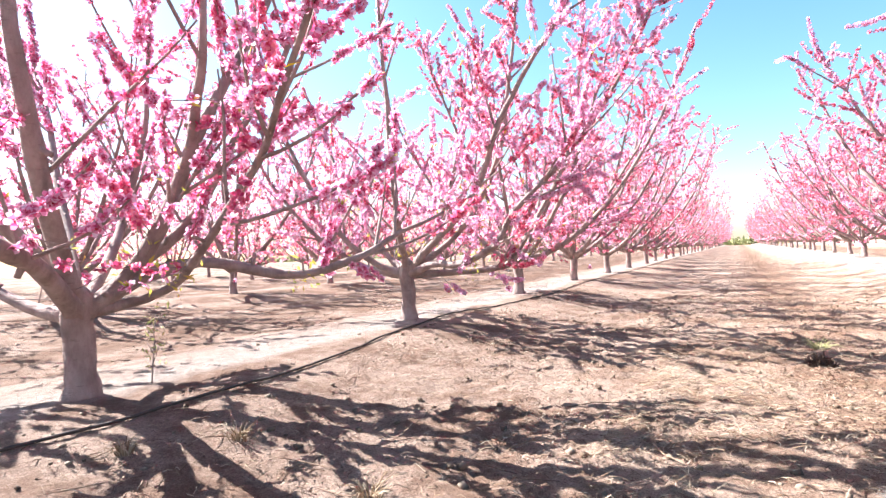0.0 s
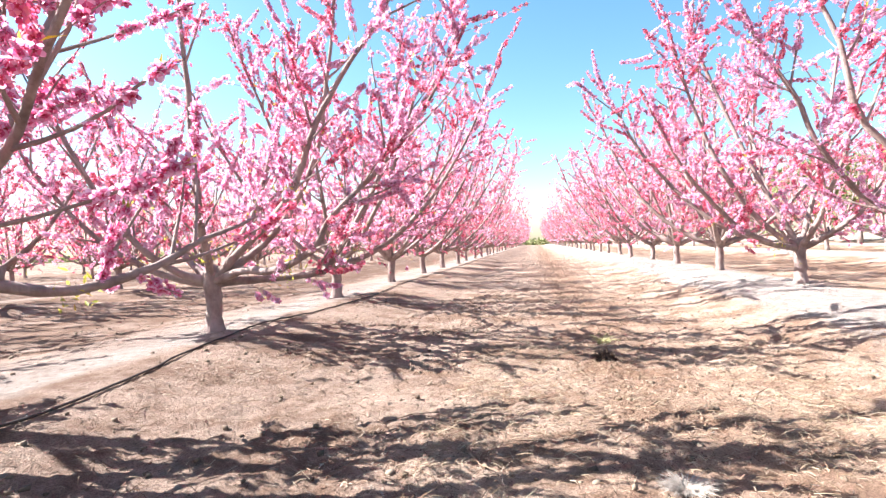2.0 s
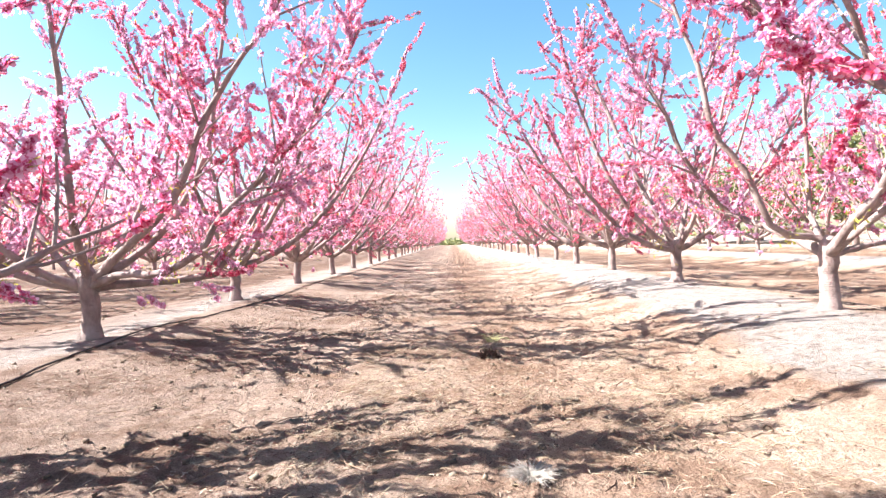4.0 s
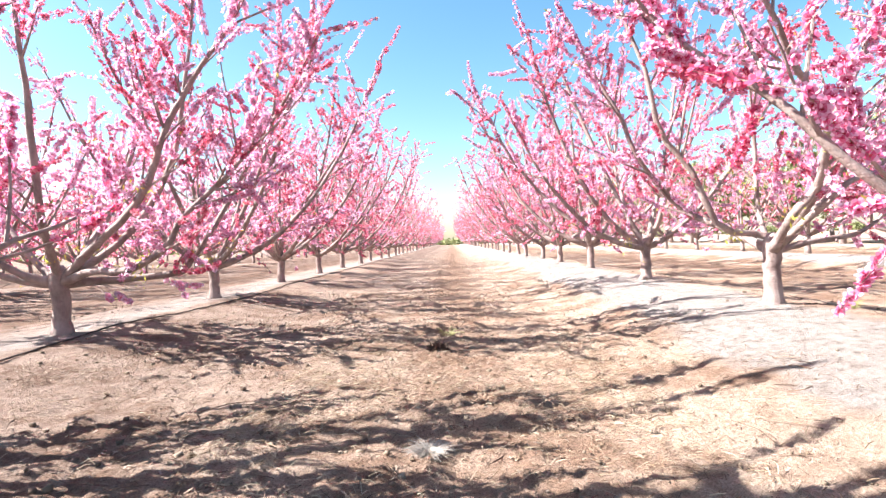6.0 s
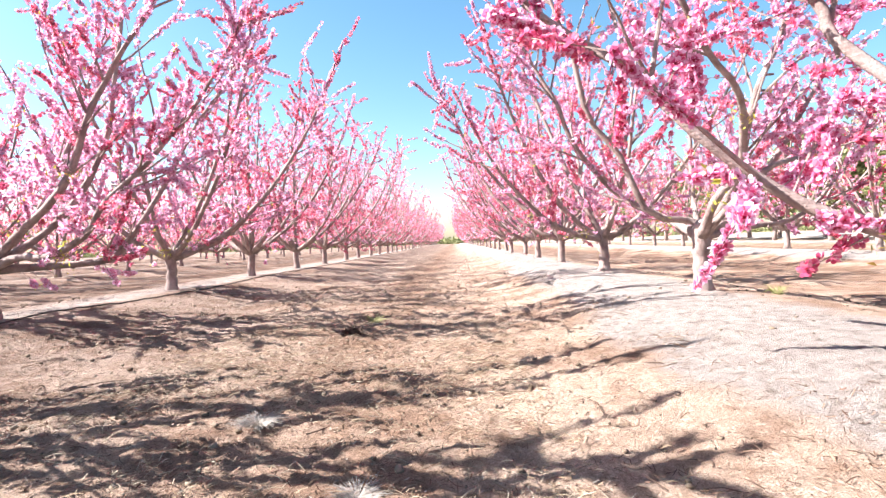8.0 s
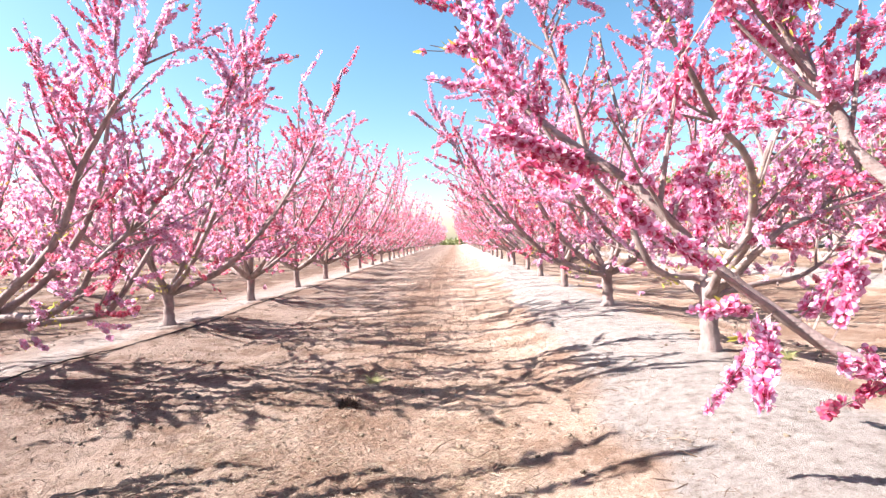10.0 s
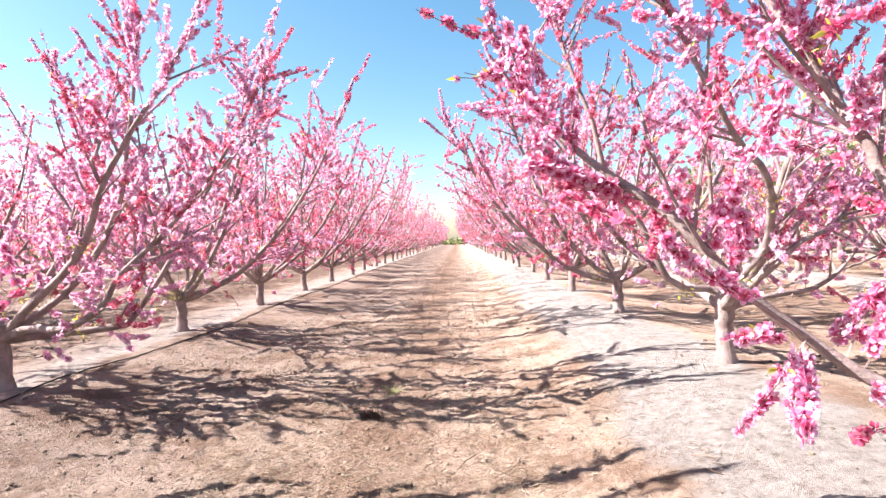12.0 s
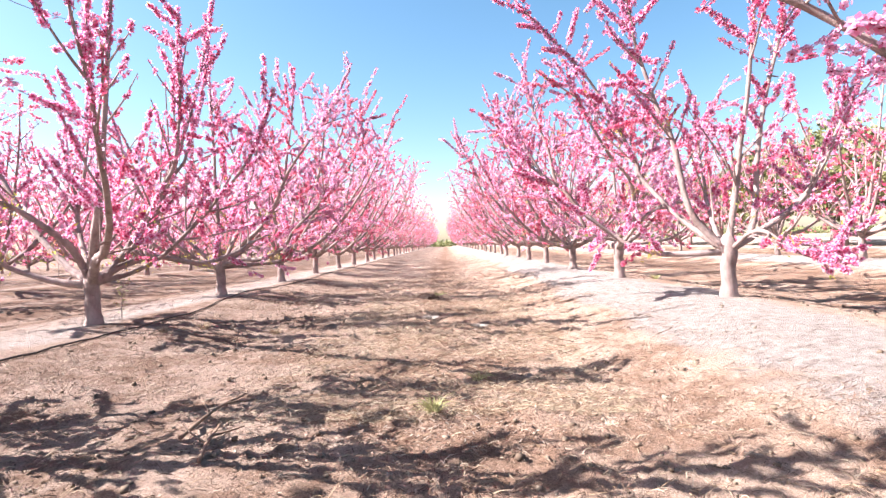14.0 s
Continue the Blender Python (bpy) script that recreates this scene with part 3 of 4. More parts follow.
    (1, -1): [((0.49, 0.84, 1.03), (-1.68, 0.77, 1.83), 0.04), ((0.9, -0.4, 0.3), (1.7, -0.6, 2.2), 0.036), ((0.1, -1.0, 0.3), (0.0, -1.5, 2.3), 0.036),
              ((-0.7, -0.7, 0.3), (-1.2, -1.2, 2.2), 0.036), ((0.2, 0.2, 1.0), (0.3, 0.3, 2.8), 0.034)],
    (0, -1): [((0.5, -0.3, 0.7), (1.0, -0.5, 2.7), 0.038), ((0.7, -0.2, 0.3), (1.15, -0.2, 1.5), 0.036), ((0.2, -0.9, 0.3), (0.4, -1.5, 2.4), 0.036), ((-1.0, 0.2, 0.2), (-1.9, 0.2, 2.2), 0.036),
              ((-0.2, 0.5, 0.8), (-0.2, 0.8, 2.8), 0.036), ((0.6, 0.5, 0.4), (0.9, 1.1, 2.3), 0.034), ((-0.6, -0.7, 0.3), (-1.1, -1.1, 2.3), 0.036)],
}
# long flowering shoots at set places, (from, to) in metres from the crotch
LONG_SHOOTS = {
    (0, 0): [((0.15, -0.1, 0.25), (0.45, -0.45, 0.28)), ((0.75, 0.3, 1.1), (0.75, 0.2, 1.55)), ((1.28, -0.1, 0.72), (1.41, -0.03, 0.86)), ((0.9, 0.9, 0.15), (1.2, 0.95, 0.02)), ((0.4, 0.15, 0.95), (0.2, 0.0, 1.25)), ((0.85, 0.8, 0.12), (0.9, 0.9, 0.5)), ((0.93, 0.0, 2.2), (1.2, 0.1, 2.4)), ((0.95, -0.05, 2.4), (0.8, -0.3, 2.7)), ((0.92, 0.0, 2.1), (0.7, 0.2, 2.4))],
    (0, 1): [((2.05, 0.56, 2.14), (2.53, 0.6, 2.26)), ((1.98, 0.54, 1.75), (2.32, 0.5, 1.85)), ((1.6, 0.5, 1.2), (1.4, 0.45, 1.6))],
    (1, 0): [((-1.02, 0.48, 0.16), (-1.3, 0.03, 0.0)), ((-1.0, 1.15, 2.0), (-1.3, 1.0, 2.1)), ((-1.2, 1.2, 2.3), (-1.5, 1.1, 2.3)), ((-1.2, 1.2, 2.3), (-1.1, 1.0, 2.7)), ((-1.45, 1.3, 2.6), (-1.75, 1.1, 2.6)), ((-0.57, 0.25, 1.5), (-0.95, 0.3, 1.7)),
             ((-0.65, 0.28, 1.85), (-1.0, 0.3, 2.2)), ((-0.73, 0.3, 2.15), (-1.1, 0.35, 2.5)), ((-0.73, 0.3, 2.2), (-0.4, 0.3, 2.6)), ((-0.8, 0.97, 1.6), (-1.2, 0.8, 1.75)), ((0.18, -0.2, 1.8), (-0.2, -0.1, 2.2)),
             ((-1.5, 0.7, 0.72), (-1.95, 0.55, 0.86)), ((-1.5, 0.7, 0.7), (-1.9, 0.6, 0.8)), ((-1.96, 0.93, 1.3), (-2.2, 0.95, 1.3)), ((-1.2, 0.55, 0.4), (-1.2, 0.5, 0.75)),
             ((0.05, -0.15, 0.1), (0.3, -0.65, -0.08)), ((0.27, -0.6, -0.06), (0.55, -0.9, -0.15)), ((0.35, -0.7, -0.1), (0.3, -0.8, -0.32)), ((0.1, -0.25, 0.08), (0.4, -0.7, 0.0)), ((0.3, -0.62, -0.08), (0.62, -0.85, -0.05)), ((-0.9, 0.45, 0.1), (-0.75, 0.35, 0.45)), ((-1.05, 0.5, 0.2), (-1.27, 0.5, 0.18)), ((-0.85, 0.4, 0.0), (-0.62, 0.3, -0.03))],
}
rng0 = random.Random(5)
for row in (0, 1):
    for k in range(-1, 3):
        crotch = 0.46 if (row, k) == (0, 0) else 0.5
        tree = stand(peach_tree("peach_tree", 10 + row * 10 + k, BRANCHING.get((row, k)), fine=k == 0, crotch=crotch, low=0.5 if (row, k) == (0, 0) else 0.25, shoots={(0, 0): 0.4, (0, 1): 0.95, (0, 2): 1.1, (0, -1): 1.0, (1, 0): 0.68}.get((row, k), 0.92), extras=LONG_SHOOTS.get((row, k), ())), row, k, 0.1 if (row, k) == (1, 0) else 0.0)
        if (row, k) == (0, 0):
            NEAREST = tree
mids = [peach_tree("peach_tree", 50 + i, lod=1) for i in range(4)]
fars = [peach_tree("peach_tree", 70 + i, lod=2) for i in range(4)]
for i, ob in enumerate(mids):
    stand(ob, i % 2, 3 + i // 2, 0, rng0.uniform(-15, 15))
for i, ob in enumerate(fars):
    stand(ob, i % 2, 8 + i // 2, 0, rng0.uniform(-15, 15))
for row in (0, 1):
    for k in list(range(-3, -1)) + list(range(5, 8)) + list(range(10, 38)):
        src = mids if 0 < k < 8 else fars
        copy_at(rng0.choice(src), row, k, rng0.uniform(-0.08, 0.08), rng0.choice((0, 180)) + rng0.uniform(-15, 15), rng0.uniform(0.94, 1.06))
for row in (-3, -2, -1, 2):
    for k in range(0, 26 if row in (-1, 2) else 17):
        src = mids if row == -1 and k in (1, 2, 3) else fars
        copy_at(rng0.choice(src), row, k, rng0.uniform(-0.1, 0.1), rng0.choice((0, 180)) + rng0.uniform(-20, 20), rng0.uniform(0.9, 1.05))


# ---------------------------------------------------------------- green trees past the bloom
GREENLEAF = thin_material("green_leaf", [(0.0, (0.12, 0.13, 0.05)), (0.5, (0.22, 0.23, 0.10)), (1.0, (0.34, 0.33, 0.17))], 0.3)


def leafy_tree(name, seed):
    rng = np.random.default_rng(seed)
    tree = new(name)
    so = Soup()
    so.tube([(0, 0, -0.1), (0.02, 0, 0.5), (0, 0.03, 1.2)], (0.13, 0.1, 0.09), 7)
    for i in range(6):
        az = i * 1.05 + rng.uniform(-0.3, 0.3)
        d = np.array((math.cos(az), math.sin(az), 0))
        so.tube(bezier((0, 0.02, 1.0), d * 0.6 + np.array((0, 0, 1.6)), d * 1.3 + np.array((0, 0, rng.uniform(2.4, 3.6))), 5), np.linspace(0.06, 0.015, 5), 5)
    part("trunk", so.mesh("trunk", [BARK], True), tree)
    p = rng.normal(0, 1, (1100, 3))
    p /= np.linalg.norm(p, axis=1)[:, None]
    lump = np.array([1 + 0.35 * noise.noise(tuple(q * 1.8 + seed)) for q in p])
    p = p * (lump * rng.uniform(0.55, 1.0, 1100))[:, None] * np.array((1.75, 1.75, 1.5)) + np.array((0, 0, 2.7))
    base = np.array([(0, 0, 0), (1, 0.1, 0.3), (0.3, 0.9, 0.2), (-0.8, 0.5, 0.35), (-0.6, -0.7, 0.2), (0.4, -0.9, 0.4), (0.1, 0.1, 0.8)])
    so = Soup()
    so.scatter(base, [(0, 1, 2), (0, 3, 4), (0, 5, 6), (6, 2, 3)], [0] * 4, p, frames_from(rng.normal(0, 1, (1100, 3)), rng.uniform(0.1, 0.19, 1100), rng))
    part("crown", so.mesh("crown", [GREENLEAF]), tree, kind="stuff")
    return tagged(tree, "leafy green fruit tree standing past the blossoming rows", "tree", "green trees past the bloom")


leafy = [leafy_tree("leafy_tree", 90 + i) for i in range(2)]
for i, ob in enumerate(leafy):
    ob.matrix_world = pose(15.3, 4.0 + 4.2 * i, 0.1, 0, 0, 40 * i)
for row in range(2):
    for k in range(2, 13):
        c = copy_thing(leafy[(k + row) % 2], pose(15.3 + 5.5 * row + rng0.uniform(-0.3, 0.3), 4.0 + 4.2 * (k - 2 * row) + rng0.uniform(-0.3, 0.3), 0.1, 0, 0, rng0.uniform(0, 360)))
        g = rng0.uniform(0.85, 1.2)
        c.scale = (g, g, g)


def far_hedge():
    """A low belt of scrub that closes the end of the rows."""
    rng = np.random.default_rng(12)
    n = 5000
    p = np.column_stack((rng.uniform(-140, 160, n), rng.uniform(122, 134, n), rng.uniform(0.1, 1.0, n) ** 1.3 * rng.uniform(0.7, 1.6, n)))
    base = np.array([(0, 0, 0), (1, 0.1, 0.3), (0.3, 0.9, 0.2), (-0.8, 0.5, 0.35), (-0.6, -0.7, 0.2), (0.4, -0.9, 0.4), (0.1, 0.1, 0.8)])
    so = Soup()
    so.scatter(base, [(0, 1, 2), (0, 3, 4), (0, 5, 6), (6, 2, 3)], [0] * 4, p, frames_from(rng.normal(0, 1, (n, 3)), rng.uniform(0.4, 0.9, n), rng))
    tagged(new("far_hedge", so.mesh("far_hedge", [GREENLEAF])), "low green scrub past the end of the rows", "hedge", kind="stuff")


far_hedge()

# ---------------------------------------------------------------- hose, litter, weeds
def plain_material(name, stops, rough=0.8, scale=8.0):
    m, nt, b = material(name, rough)
    geo = nt.nodes.new("ShaderNodeNewGeometry")
    col = ramp(nt, geo.outputs["Random Per Island"], stops)
    col = mix(nt, calc(nt, "MULTIPLY", noise_at(nt, geo.outputs["Position"], scale), 0.5), col, tuple(c * 0.6 for c in stops[0][1]))
    nt.links.new(col, b.inputs["Base Color"])
    return m


RUBBER = plain_material("black_hose_plastic", [(0.0, (0.04, 0.03, 0.028)), (1.0, (0.08, 0.065, 0.055))], 0.7)
STRAW = plain_material("straw", [(0.0, (0.150, 0.088, 0.046)), (0.25, (0.300, 0.210, 0.130)), (0.6, (0.430, 0.340, 0.232)), (1.0, (0.560, 0.478, 0.362))], 0.75, 30)
CLOD = plain_material("soil_clod", [(0.0, (0.107, 0.073, 0.051)), (0.6, (0.209, 0.158, 0.114)), (1.0, (0.285, 0.228, 0.171))], 0.95, 40)
DRYWOOD = plain_material("dry_prunings", [(0.0, (0.139, 0.083, 0.057)), (1.0, (0.266, 0.184, 0.127))], 0.8, 20)
GREY = plain_material("grey_dry_grass", [(0.0, (0.300, 0.262, 0.230)), (1.0, (0.430, 0.385, 0.345))], 0.95, 20)
WEED = thin_material("weed_leaf", [(0.0, (0.24, 0.24, 0.09)), (0.6, (0.36, 0.35, 0.15)), (1.0, (0.46, 0.42, 0.22))], 0.3)


def relief(x, y):
    u = abs((x - ROW_X + ROW_GAP * 40.5) % ROW_GAP - ROW_GAP / 2)
    soft = 0.35 + 0.65 * min(1.0, max(0.0, (u - 0.6) / 0.8))
    return ground_z(x, y) + soft * (0.03 * noise.noise((x * 1.3, y * 1.3, 0)) + 0.016 * noise.noise((x * 4.5, y * 4.5, 3)) + 0.018 * noise.noise((x * 11, y * 11, 7)) + 0.019 * noise.noise((x * 26, y * 26, 4)))


def drip_hose(name, knots, radius=0.0075):
    """A thin irrigation hose lying on the soil, wavering along its row."""
    ys = np.arange(knots[0][0], knots[-1][0], 0.12)
    xs = np.interp(ys, [k[0] for k in knots], [k[1] for k in knots])
    xs = np.convolve(np.pad(xs, 4, mode="edge"), np.ones(9) / 9, "valid")
    pts = []
    for x, y in zip(xs, ys):
        x += 0.02 * noise.noise((0, y * 1.3, 5))
        pts.append((x, y, relief(x, y) + radius * 0.9 + 0.004 + 0.012 * max(0.0, noise.noise((3, y * 0.9, 1)))))
    so = Soup()
    so.tube(pts, [radius] * len(pts), 8)
    ob = new(name, so.mesh(name, [RUBBER], True))
    return tagged(ob, "thin black drip irrigation hose lying along the trees", "hose")


drip_hose("drip_hose", [(-12, -2.4), (-3, -2.42), (-0.1, -2.36), (1.0, -2.33), (1.8, -2.27), (2.5, -2.28), (3.4, -2.42), (4.2, -2.6), (4.7, -2.58), (6.0, -2.45), (7.7, -2.36), (10, -2.5), (14, -2.42), (25, -2.5), (60, -2.45)])


def litter(name, count, area, lengths, radius, mat, label, category, seed, clump=0.0, lift=0.004, steep=0.25):
    rng = np.random.default_rng(seed)
    so = Soup()
    n = 0
    while n < count:
        x, y = rng.uniform(area[0], area[1]), area[2] + (area[3] - area[2]) * rng.uniform(0, 1) ** 1.5
        if clump and noise.noise((x * 0.9, y * 0.9, 11)) + 0.6 * noise.noise((x * 3, y * 3, 4)) < rng.uniform(-0.5, 0.6) * clump:
            if rng.random() < 0.85:
                n += 0.2
                continue
        ln = rng.uniform(*lengths) * 0.8
        az = rng.uniform(0, 6.283)
        d = np.array((math.cos(az), math.sin(az), 0)) * ln / 2
        side = np.array((-d[1], d[0], 0)) * rng.uniform(-0.35, 0.35)
        z = relief(x, y) + lift
        c = np.array((x, y, z))
        up = abs(rng.normal(0, steep)) * ln
        p = np.array((c - d, c + side + np.array((0, 0, up * 0.5 + 0.004)), c + d + np.array((0, 0, up))))
        r = radius * rng.uniform(0.5, 1.2)
        so.tube(p, (r, r * 0.9, r * 0.5), 3, False)
        n += 1
    ob = new(name, so.mesh(name, [mat]))
    return tagged(ob, label, category, kind="stuff")


litter("straw_litter", 11000, (-2.3, 1.9, -2.3, 9.0), (0.015, 0.075), 0.0016, STRAW, "dry straw and cut weeds scattered over tilled soil", "litter", 3, 1.7)
litter("straw_litter", 17000, (-0.5, 1.5, -1.3, 4.4), (0.025, 0.09), 0.0011, STRAW, "thick mat of dry straw in the alley", "litter", 4, 1.3, 0.008)
litter("straw_litter", 9000, (-2.2, 2.3, -2.4, 7.0), (0.02, 0.08), 0.0018, DRYWOOD, "brown cut weeds and twig ends on tilled soil", "litter", 6, 1.6, 0.005)
litter("pruning_litter", 360, (-2.3, 2.3, -1.0, 8.0), (0.08, 0.32), 0.0032, DRYWOOD, "brown pruned twigs lying on the soil", "litter", 5, 0.6, 0.006, 0.1)


CHIP = plain_material("leaf_litter", [(0.0, (0.114, 0.062, 0.040)), (0.25, (0.246, 0.158, 0.106)), (0.55, (0.387, 0.308, 0.238)), (1.0, (0.510, 0.440, 0.361))], 0.8, 40)


def chips(count, area, seed, mat, strip=False):
    """Curled dead leaves and chopped prunings, thicker in patches."""
    rng = np.random.default_rng(seed)
    base = np.array([(-0.5, -0.5, 0.12), (0.5, -0.5, 0.12), (-0.5, 0.0, 0), (0.5, 0.0, 0), (-0.5, 0.5, 0.2), (0.5, 0.5, 0.2), (0.0, -0.55, -0.15), (0.0, 0.55, -0.1)])
    faces = [(0, 1, 3, 2), (2, 3, 5, 4), (0, 2, 6), (2, 4, 7)]
    places, sizes = [], []
    while len(places) < count:
        x, y = rng.uniform(area[0], area[1]), area[2] + (area[3] - area[2]) * rng.uniform(0, 1) ** 1.4
        dens = -0.12 + 1.3 * noise.noise((x * 1.1, y * 1.1, 21)) + 0.6 * noise.noise((x * 3.3, y * 3.3, 9)) + 0.35 * math.exp(-((x - 0.6) / 0.9) ** 2)
        if strip:
            dens = 1.1 * math.exp(-((x - 0.55 - 0.25 * noise.noise((1, y * 0.6, 2))) / 0.42) ** 2) + 0.8 * noise.noise((x * 2.2, y * 2.2, 5)) - 0.1
        if rng.random() > dens:
            continue
        places.append((x, y, relief(x, y) + 0.005))
        sizes.append((rng.uniform(0.0015, 0.0045), rng.uniform(0.008, 0.036), rng.uniform(0.004, 0.010)))
    turns = frames_from(np.array((0, 0, 1.0)) + rng.normal(0, 0.3, (count, 3)), np.ones(count), rng) * np.array(sizes)[:, None, :]
    so = Soup()
    so.scatter(base, faces, [0] * 4, np.array(places), turns)
    tagged(new("leaf_litter", so.mesh("leaf_litter", [mat])), "curled dead leaves and chopped prunings on the soil", "litter", kind="stuff")


BROWN = plain_material("brown_prunings", [(0.0, (0.072, 0.034, 0.023)), (0.4, (0.190, 0.103, 0.069)), (0.75, (0.332, 0.205, 0.138)), (1.0, (0.547, 0.412, 0.309))], 0.8, 40)
chips(9000, (-2.3, 2.6, -2.4, 8.5), 31, CHIP)
chips(16000, (-0.7, 1.9, -2.8, 13.0), 32, BROWN, True)
chips(9000, (-2.2, 2.4, -2.6, 9.0), 33, BROWN)



def clods(count, area, seed):
    rng = np.random.default_rng(seed)
    cube = np.array([(x, y, z) for x in (-1, 1) for y in (-1, 1) for z in (-1, 1)], float)
    faces = [(0, 1, 3, 2), (4, 6, 7, 5), (0, 4, 5, 1), (2, 3, 7, 6), (0, 2, 6, 4), (1, 5, 7, 3)]
    so = Soup()
    for _ in range(count):
        x, y = rng.uniform(area[0], area[1]), area[2] + (area[3] - area[2]) * rng.uniform(0, 1) ** 1.4
        u = abs((x - ROW_X + 0.45 + ROW_GAP * 40.5) % ROW_GAP - ROW_GAP / 2)
        if u < 0.75 and rng.random() < 0.88:
            continue
        r = 0.004 + 0.013 * rng.random() ** 5
        v = cube * rng.uniform(0.5, 1.0, (8, 3)) * r * np.array((1.1, 1.0, 0.7))
        so.scatter(v, faces, [0] * 6, np.array([(x, y, relief(x, y) + r * 0.25)]), frames_from(np.array([(0, 0, 1.0)]) + rng.normal(0, 0.2, (1, 3)), [1.0], rng))
    ob = new("soil_clods", so.mesh("soil_clods", [CLOD], True))
    tagged(ob, "loose brown clods of dry tilled earth", "soil", kind="stuff")


clods(7500, (-5.0, 4.5, -2.4, 9.5), 8)


def grass_tuft(name, x, y, size, blades, mat, label, seed, flat=1.0):
    rng = np.random.default_rng(seed)
    so = Soup()
    z = relief(x, y)
    for _ in range(blades):
        az, out = rng.uniform(0, 6.283), rng.uniform(0.2, 1.0)
        d = np.array((math.cos(az), math.sin(az), 0))
        root = np.array((x, y, z - 0.01)) + d * size * 0.25 * rng.random()
        h = size * rng.uniform(0.4, 1.0)
        so.tube(bezier(root, root + d * out * h * 0.3 + np.array((0, 0, h * 0.8 * flat)), root + d * out * h + np.array((0, 0, h * flat * rng.uniform(0.3, 0.9))), 4), np.array((0.0022, 0.002, 0.0015, 0.0006)) * (0.5 if blades > 300 else 1.0), 3, False)
    ob = new(name, so.mesh(name, [mat]))
    return tagged(ob, label, "grass")


grass_tuft("grass_tuft", 0.4, 1.91, 0.11, 620, GREY, "small grey tuft of dry grass on tilled soil", 1, 0.55)
grass_tuft("grass_tuft", 0.87, 1.33, 0.1, 560, GREY, "small grey tuft of dry grass on tilled soil", 11, 0.5)
grass_tuft("grass_tuft", -1.79, 1.53, 0.13, 60, STRAW, "small straw-coloured tuft of dry grass on tilled soil", 2)
grass_tuft("grass_tuft", -1.04, 1.38, 0.12, 60, STRAW, "small straw-coloured tuft of dry grass on tilled soil", 3)
grass_tuft("grass_tuft", -2.0, 1.2, 0.1, 50, STRAW, "small straw-coloured tuft of dry grass on tilled soil", 4)
grass_tuft("grass_tuft", 0.45, 4.5, 0.14, 70, WEED, "small yellow-green weed on tilled soil", 5)
grass_tuft("grass_tuft", 0.5, -1.2, 0.12, 70, WEED, "small yellow-green weed on tilled soil", 6)
grass_tuft("grass_tuft", 0.75, -0.6, 0.1, 50, WEED, "small yellow-green weed on tilled soil", 7)
grass_tuft("grass_tuft", 3.6, 4.2, 0.12, 70, WEED, "small yellow-green weed on tilled soil", 8)


def dark_clump(x, y, size, seed):
    """A clump of dark rotted leaves and soil."""
    rng = np.random.default_rng(seed)
    n = 260
    a, r = rng.uniform(0, 6.283, n), np.sqrt(rng.uniform(0, 1, n))
    p = np.column_stack((x + size * r * np.cos(a), y + 0.6 * size * r * np.sin(a), np.zeros(n)))
    p[:, 2] = [relief(q[0], q[1]) + size * 0.45 * max(0.0, 1 - k * k) * rng.uniform(0.2, 1.0) for q, k in zip(p, r)]
    so = Soup()
    so.scatter(LEAF_V, LEAF_F, [0] * 4, p, frames_from(rng.normal(0, 1, (n, 3)) + np.array((0, 0, 0.5)), rng.uniform(0.025, 0.06, n), rng))
    tagged(new("leaf_clump", so.mesh("leaf_clump", [ROTTED])), "dark clump of rotted leaves on tilled soil", "litter")


ROTTED = plain_material("rotted_leaf", [(0.0, (0.06, 0.036, 0.027)), (1.0, (0.18, 0.112, 0.08))], 0.9, 40)
dark_clump(0.38, 3.83, 0.085, 4)


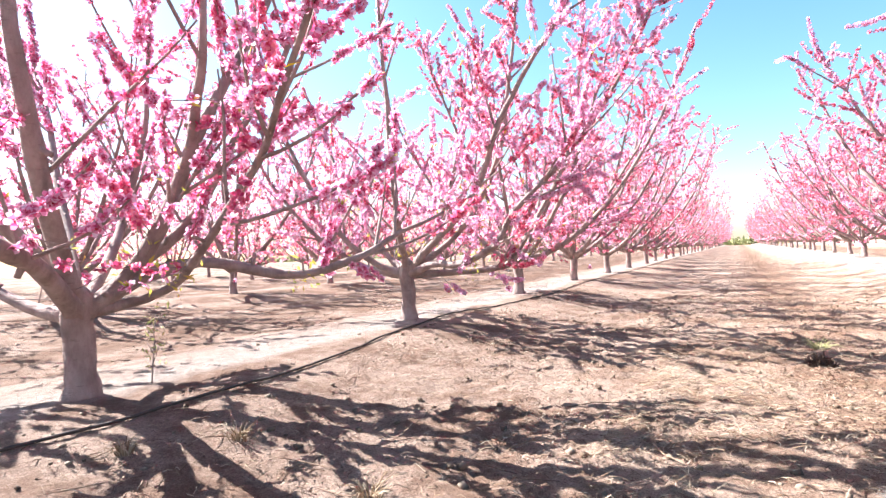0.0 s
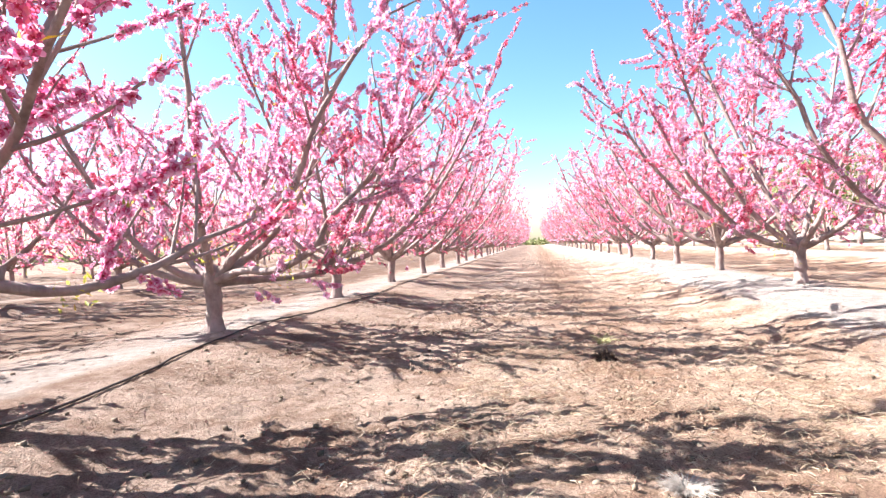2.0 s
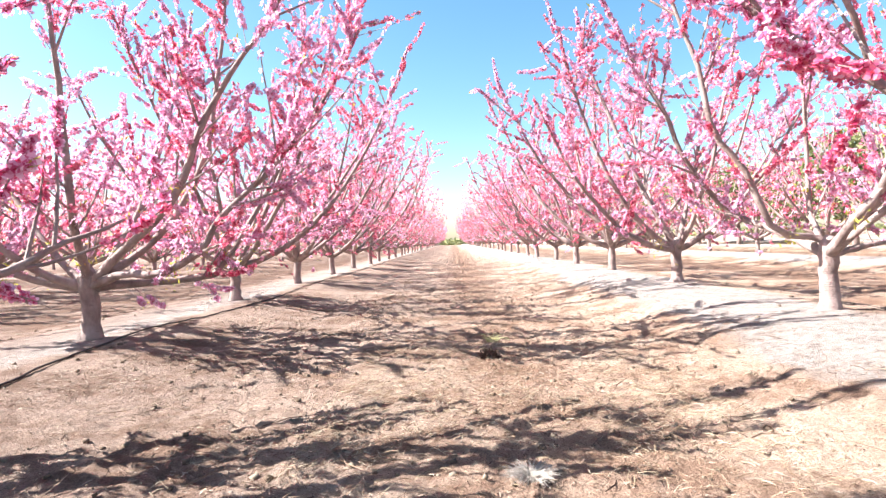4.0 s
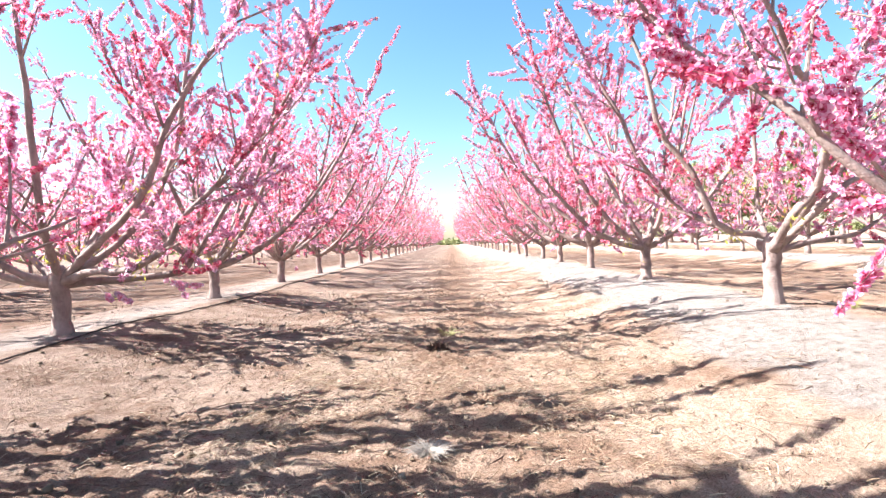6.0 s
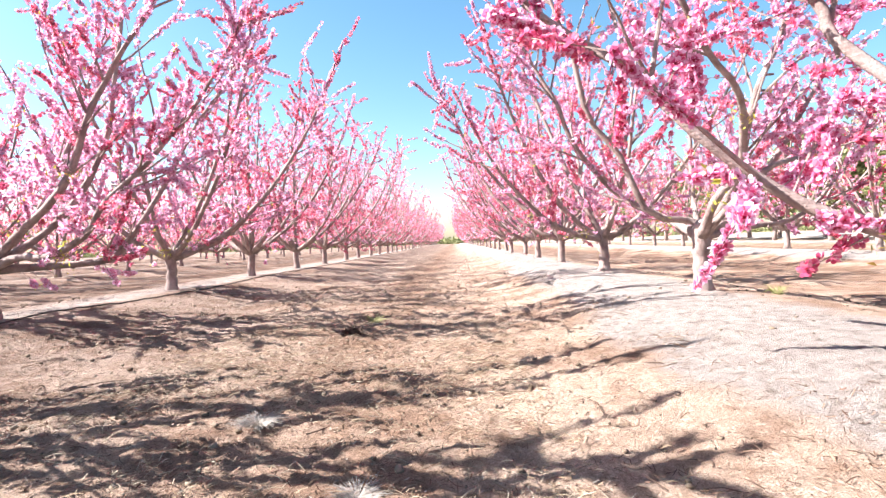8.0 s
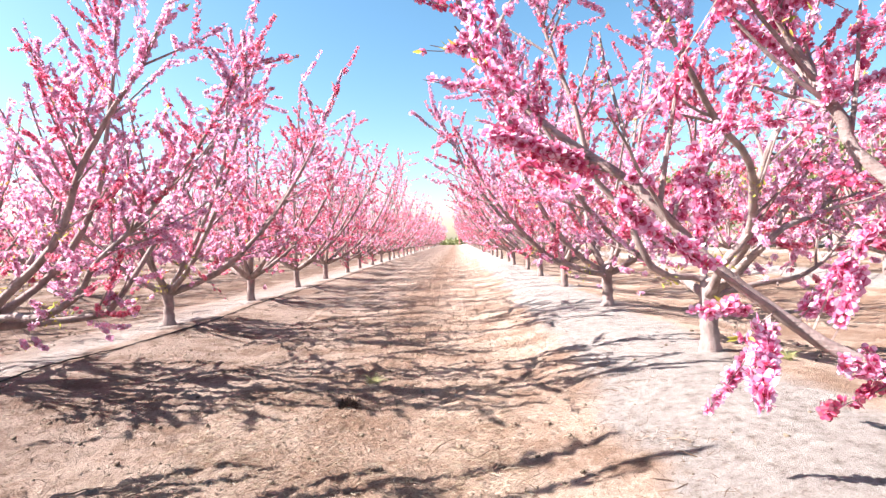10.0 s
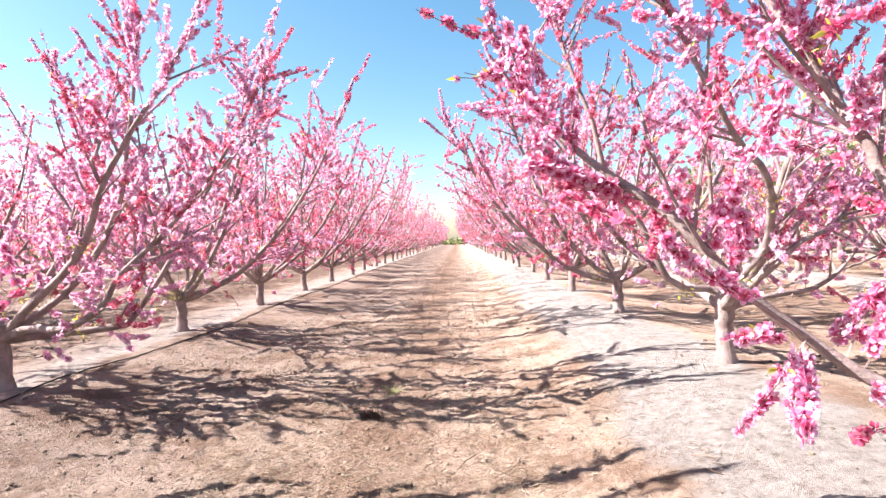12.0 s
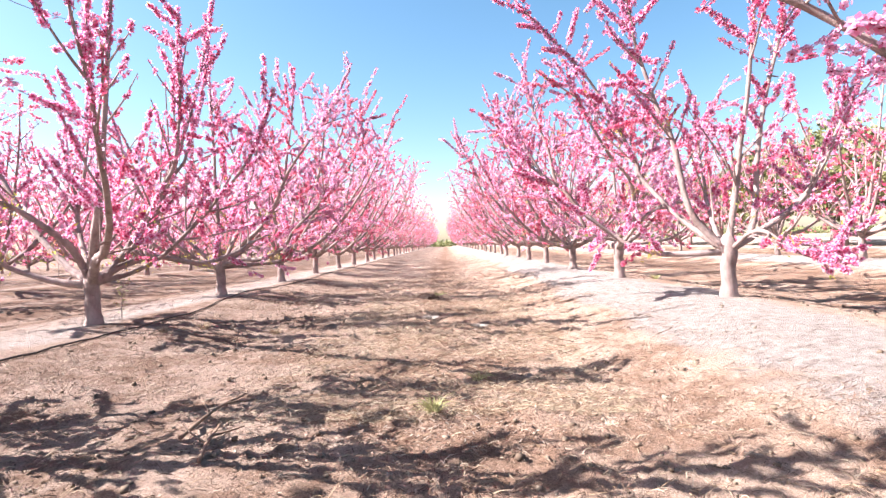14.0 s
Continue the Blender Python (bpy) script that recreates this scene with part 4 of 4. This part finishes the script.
def pruned_branch(knots, radius, seed):
    """A cut branch with two side twigs, lying on the soil."""
    rng = np.random.default_rng(seed)
    pts = wiggle(through_points([(x, y, relief(x, y) + h) for x, y, h in knots], 9), 0.006, rng)
    so = Soup()
    so.tube(pts, np.linspace(radius, radius * 0.45, 9), 6)
    for i in (3, 5):
        d = (pts[i + 1] - pts[i]) / np.linalg.norm(pts[i + 1] - pts[i])
        go = d + np.array((-d[1], d[0], 0.15)) * (0.8 if i == 3 else -0.8)
        so.tube(bezier(pts[i], pts[i] + go * 0.07, pts[i] + go * 0.13 + np.array((0, 0, 0.01)), 4), (radius * 0.6, radius * 0.5, radius * 0.4, radius * 0.25), 5)
    tagged(new("pruned_branch", so.mesh("pruned_branch", [DRYWOOD], True)), "thin brown pruned branch lying on tilled soil", "branch", "pruned branches on the soil")


pruned_branch(((-0.34, -1.78, 0.012), (-0.38, -1.6, 0.03), (-0.42, -1.38, 0.012)), 0.009, 1)
pruned_branch(((-0.52, -1.55, 0.012), (-0.49, -1.24, 0.05), (-0.49, -0.9, 0.02)), 0.009, 2)


def sucker(name, x, y, height, seed):
    """A thin young shoot with a few red-green leaves."""
    rng = np.random.default_rng(seed)
    z = relief(x, y)
    plant = new(name)
    plant.location = (x, y, z)
    so = Soup()
    main = wiggle(bezier((0, 0, -0.02), (0.0, 0.02, height * 0.5), (-0.03, 0.05, height), 8), 0.006, rng)
    so.tube(main, np.linspace(0.0045, 0.0015, 8), 5)
    for i in (2, 3, 5):
        d = rng.normal(0, 1, 3) * (1, 1, 0.2) + np.array((0, 0, 0.6))
        so.tube(bezier(main[i], main[i] + d * 0.05, main[i] + d * 0.09, 4), (0.002, 0.002, 0.0015, 0.001), 4)
    part("stem", so.mesh("stem", [BARK], True), plant)
    q = main[rng.integers(2, 8, 46)] + rng.normal(0, 0.03, (46, 3))
    fr = frames_from(rng.normal(0, 1, (46, 3)), rng.uniform(0.025, 0.05, 46), rng)
    lv = Soup()
    lv.scatter(LEAF_V, LEAF_F, [0] * 4, q, fr)
    part("foliage", lv.mesh("foliage", [WEED]), plant, kind="stuff")
    return tagged(plant, "thin leafy sucker growing beside a trunk", "plant")


sucker("young_sucker", -2.74, 1.8, 0.36, 3)


YELLOW = thin_material("yellow_leaf", [(0.0, (0.75, 0.52, 0.03)), (1.0, (0.8, 0.6, 0.05))], 0.4)


def yellow_leaf(tree, place):
    """One large yellow leaf still held by a twig of the tree."""
    so = Soup()
    so.scatter(LEAF_V, LEAF_F, [0] * 4, np.array([place]), np.array(pose(0, 0, 0, 25, 0, -50).to_3x3())[None] * 0.075)
    part("yellow_leaf", so.mesh("yellow_leaf", [YELLOW]), tree, "single bright yellow leaf")


yellow_leaf(NEAREST, (1.41, -0.03, 1.31))
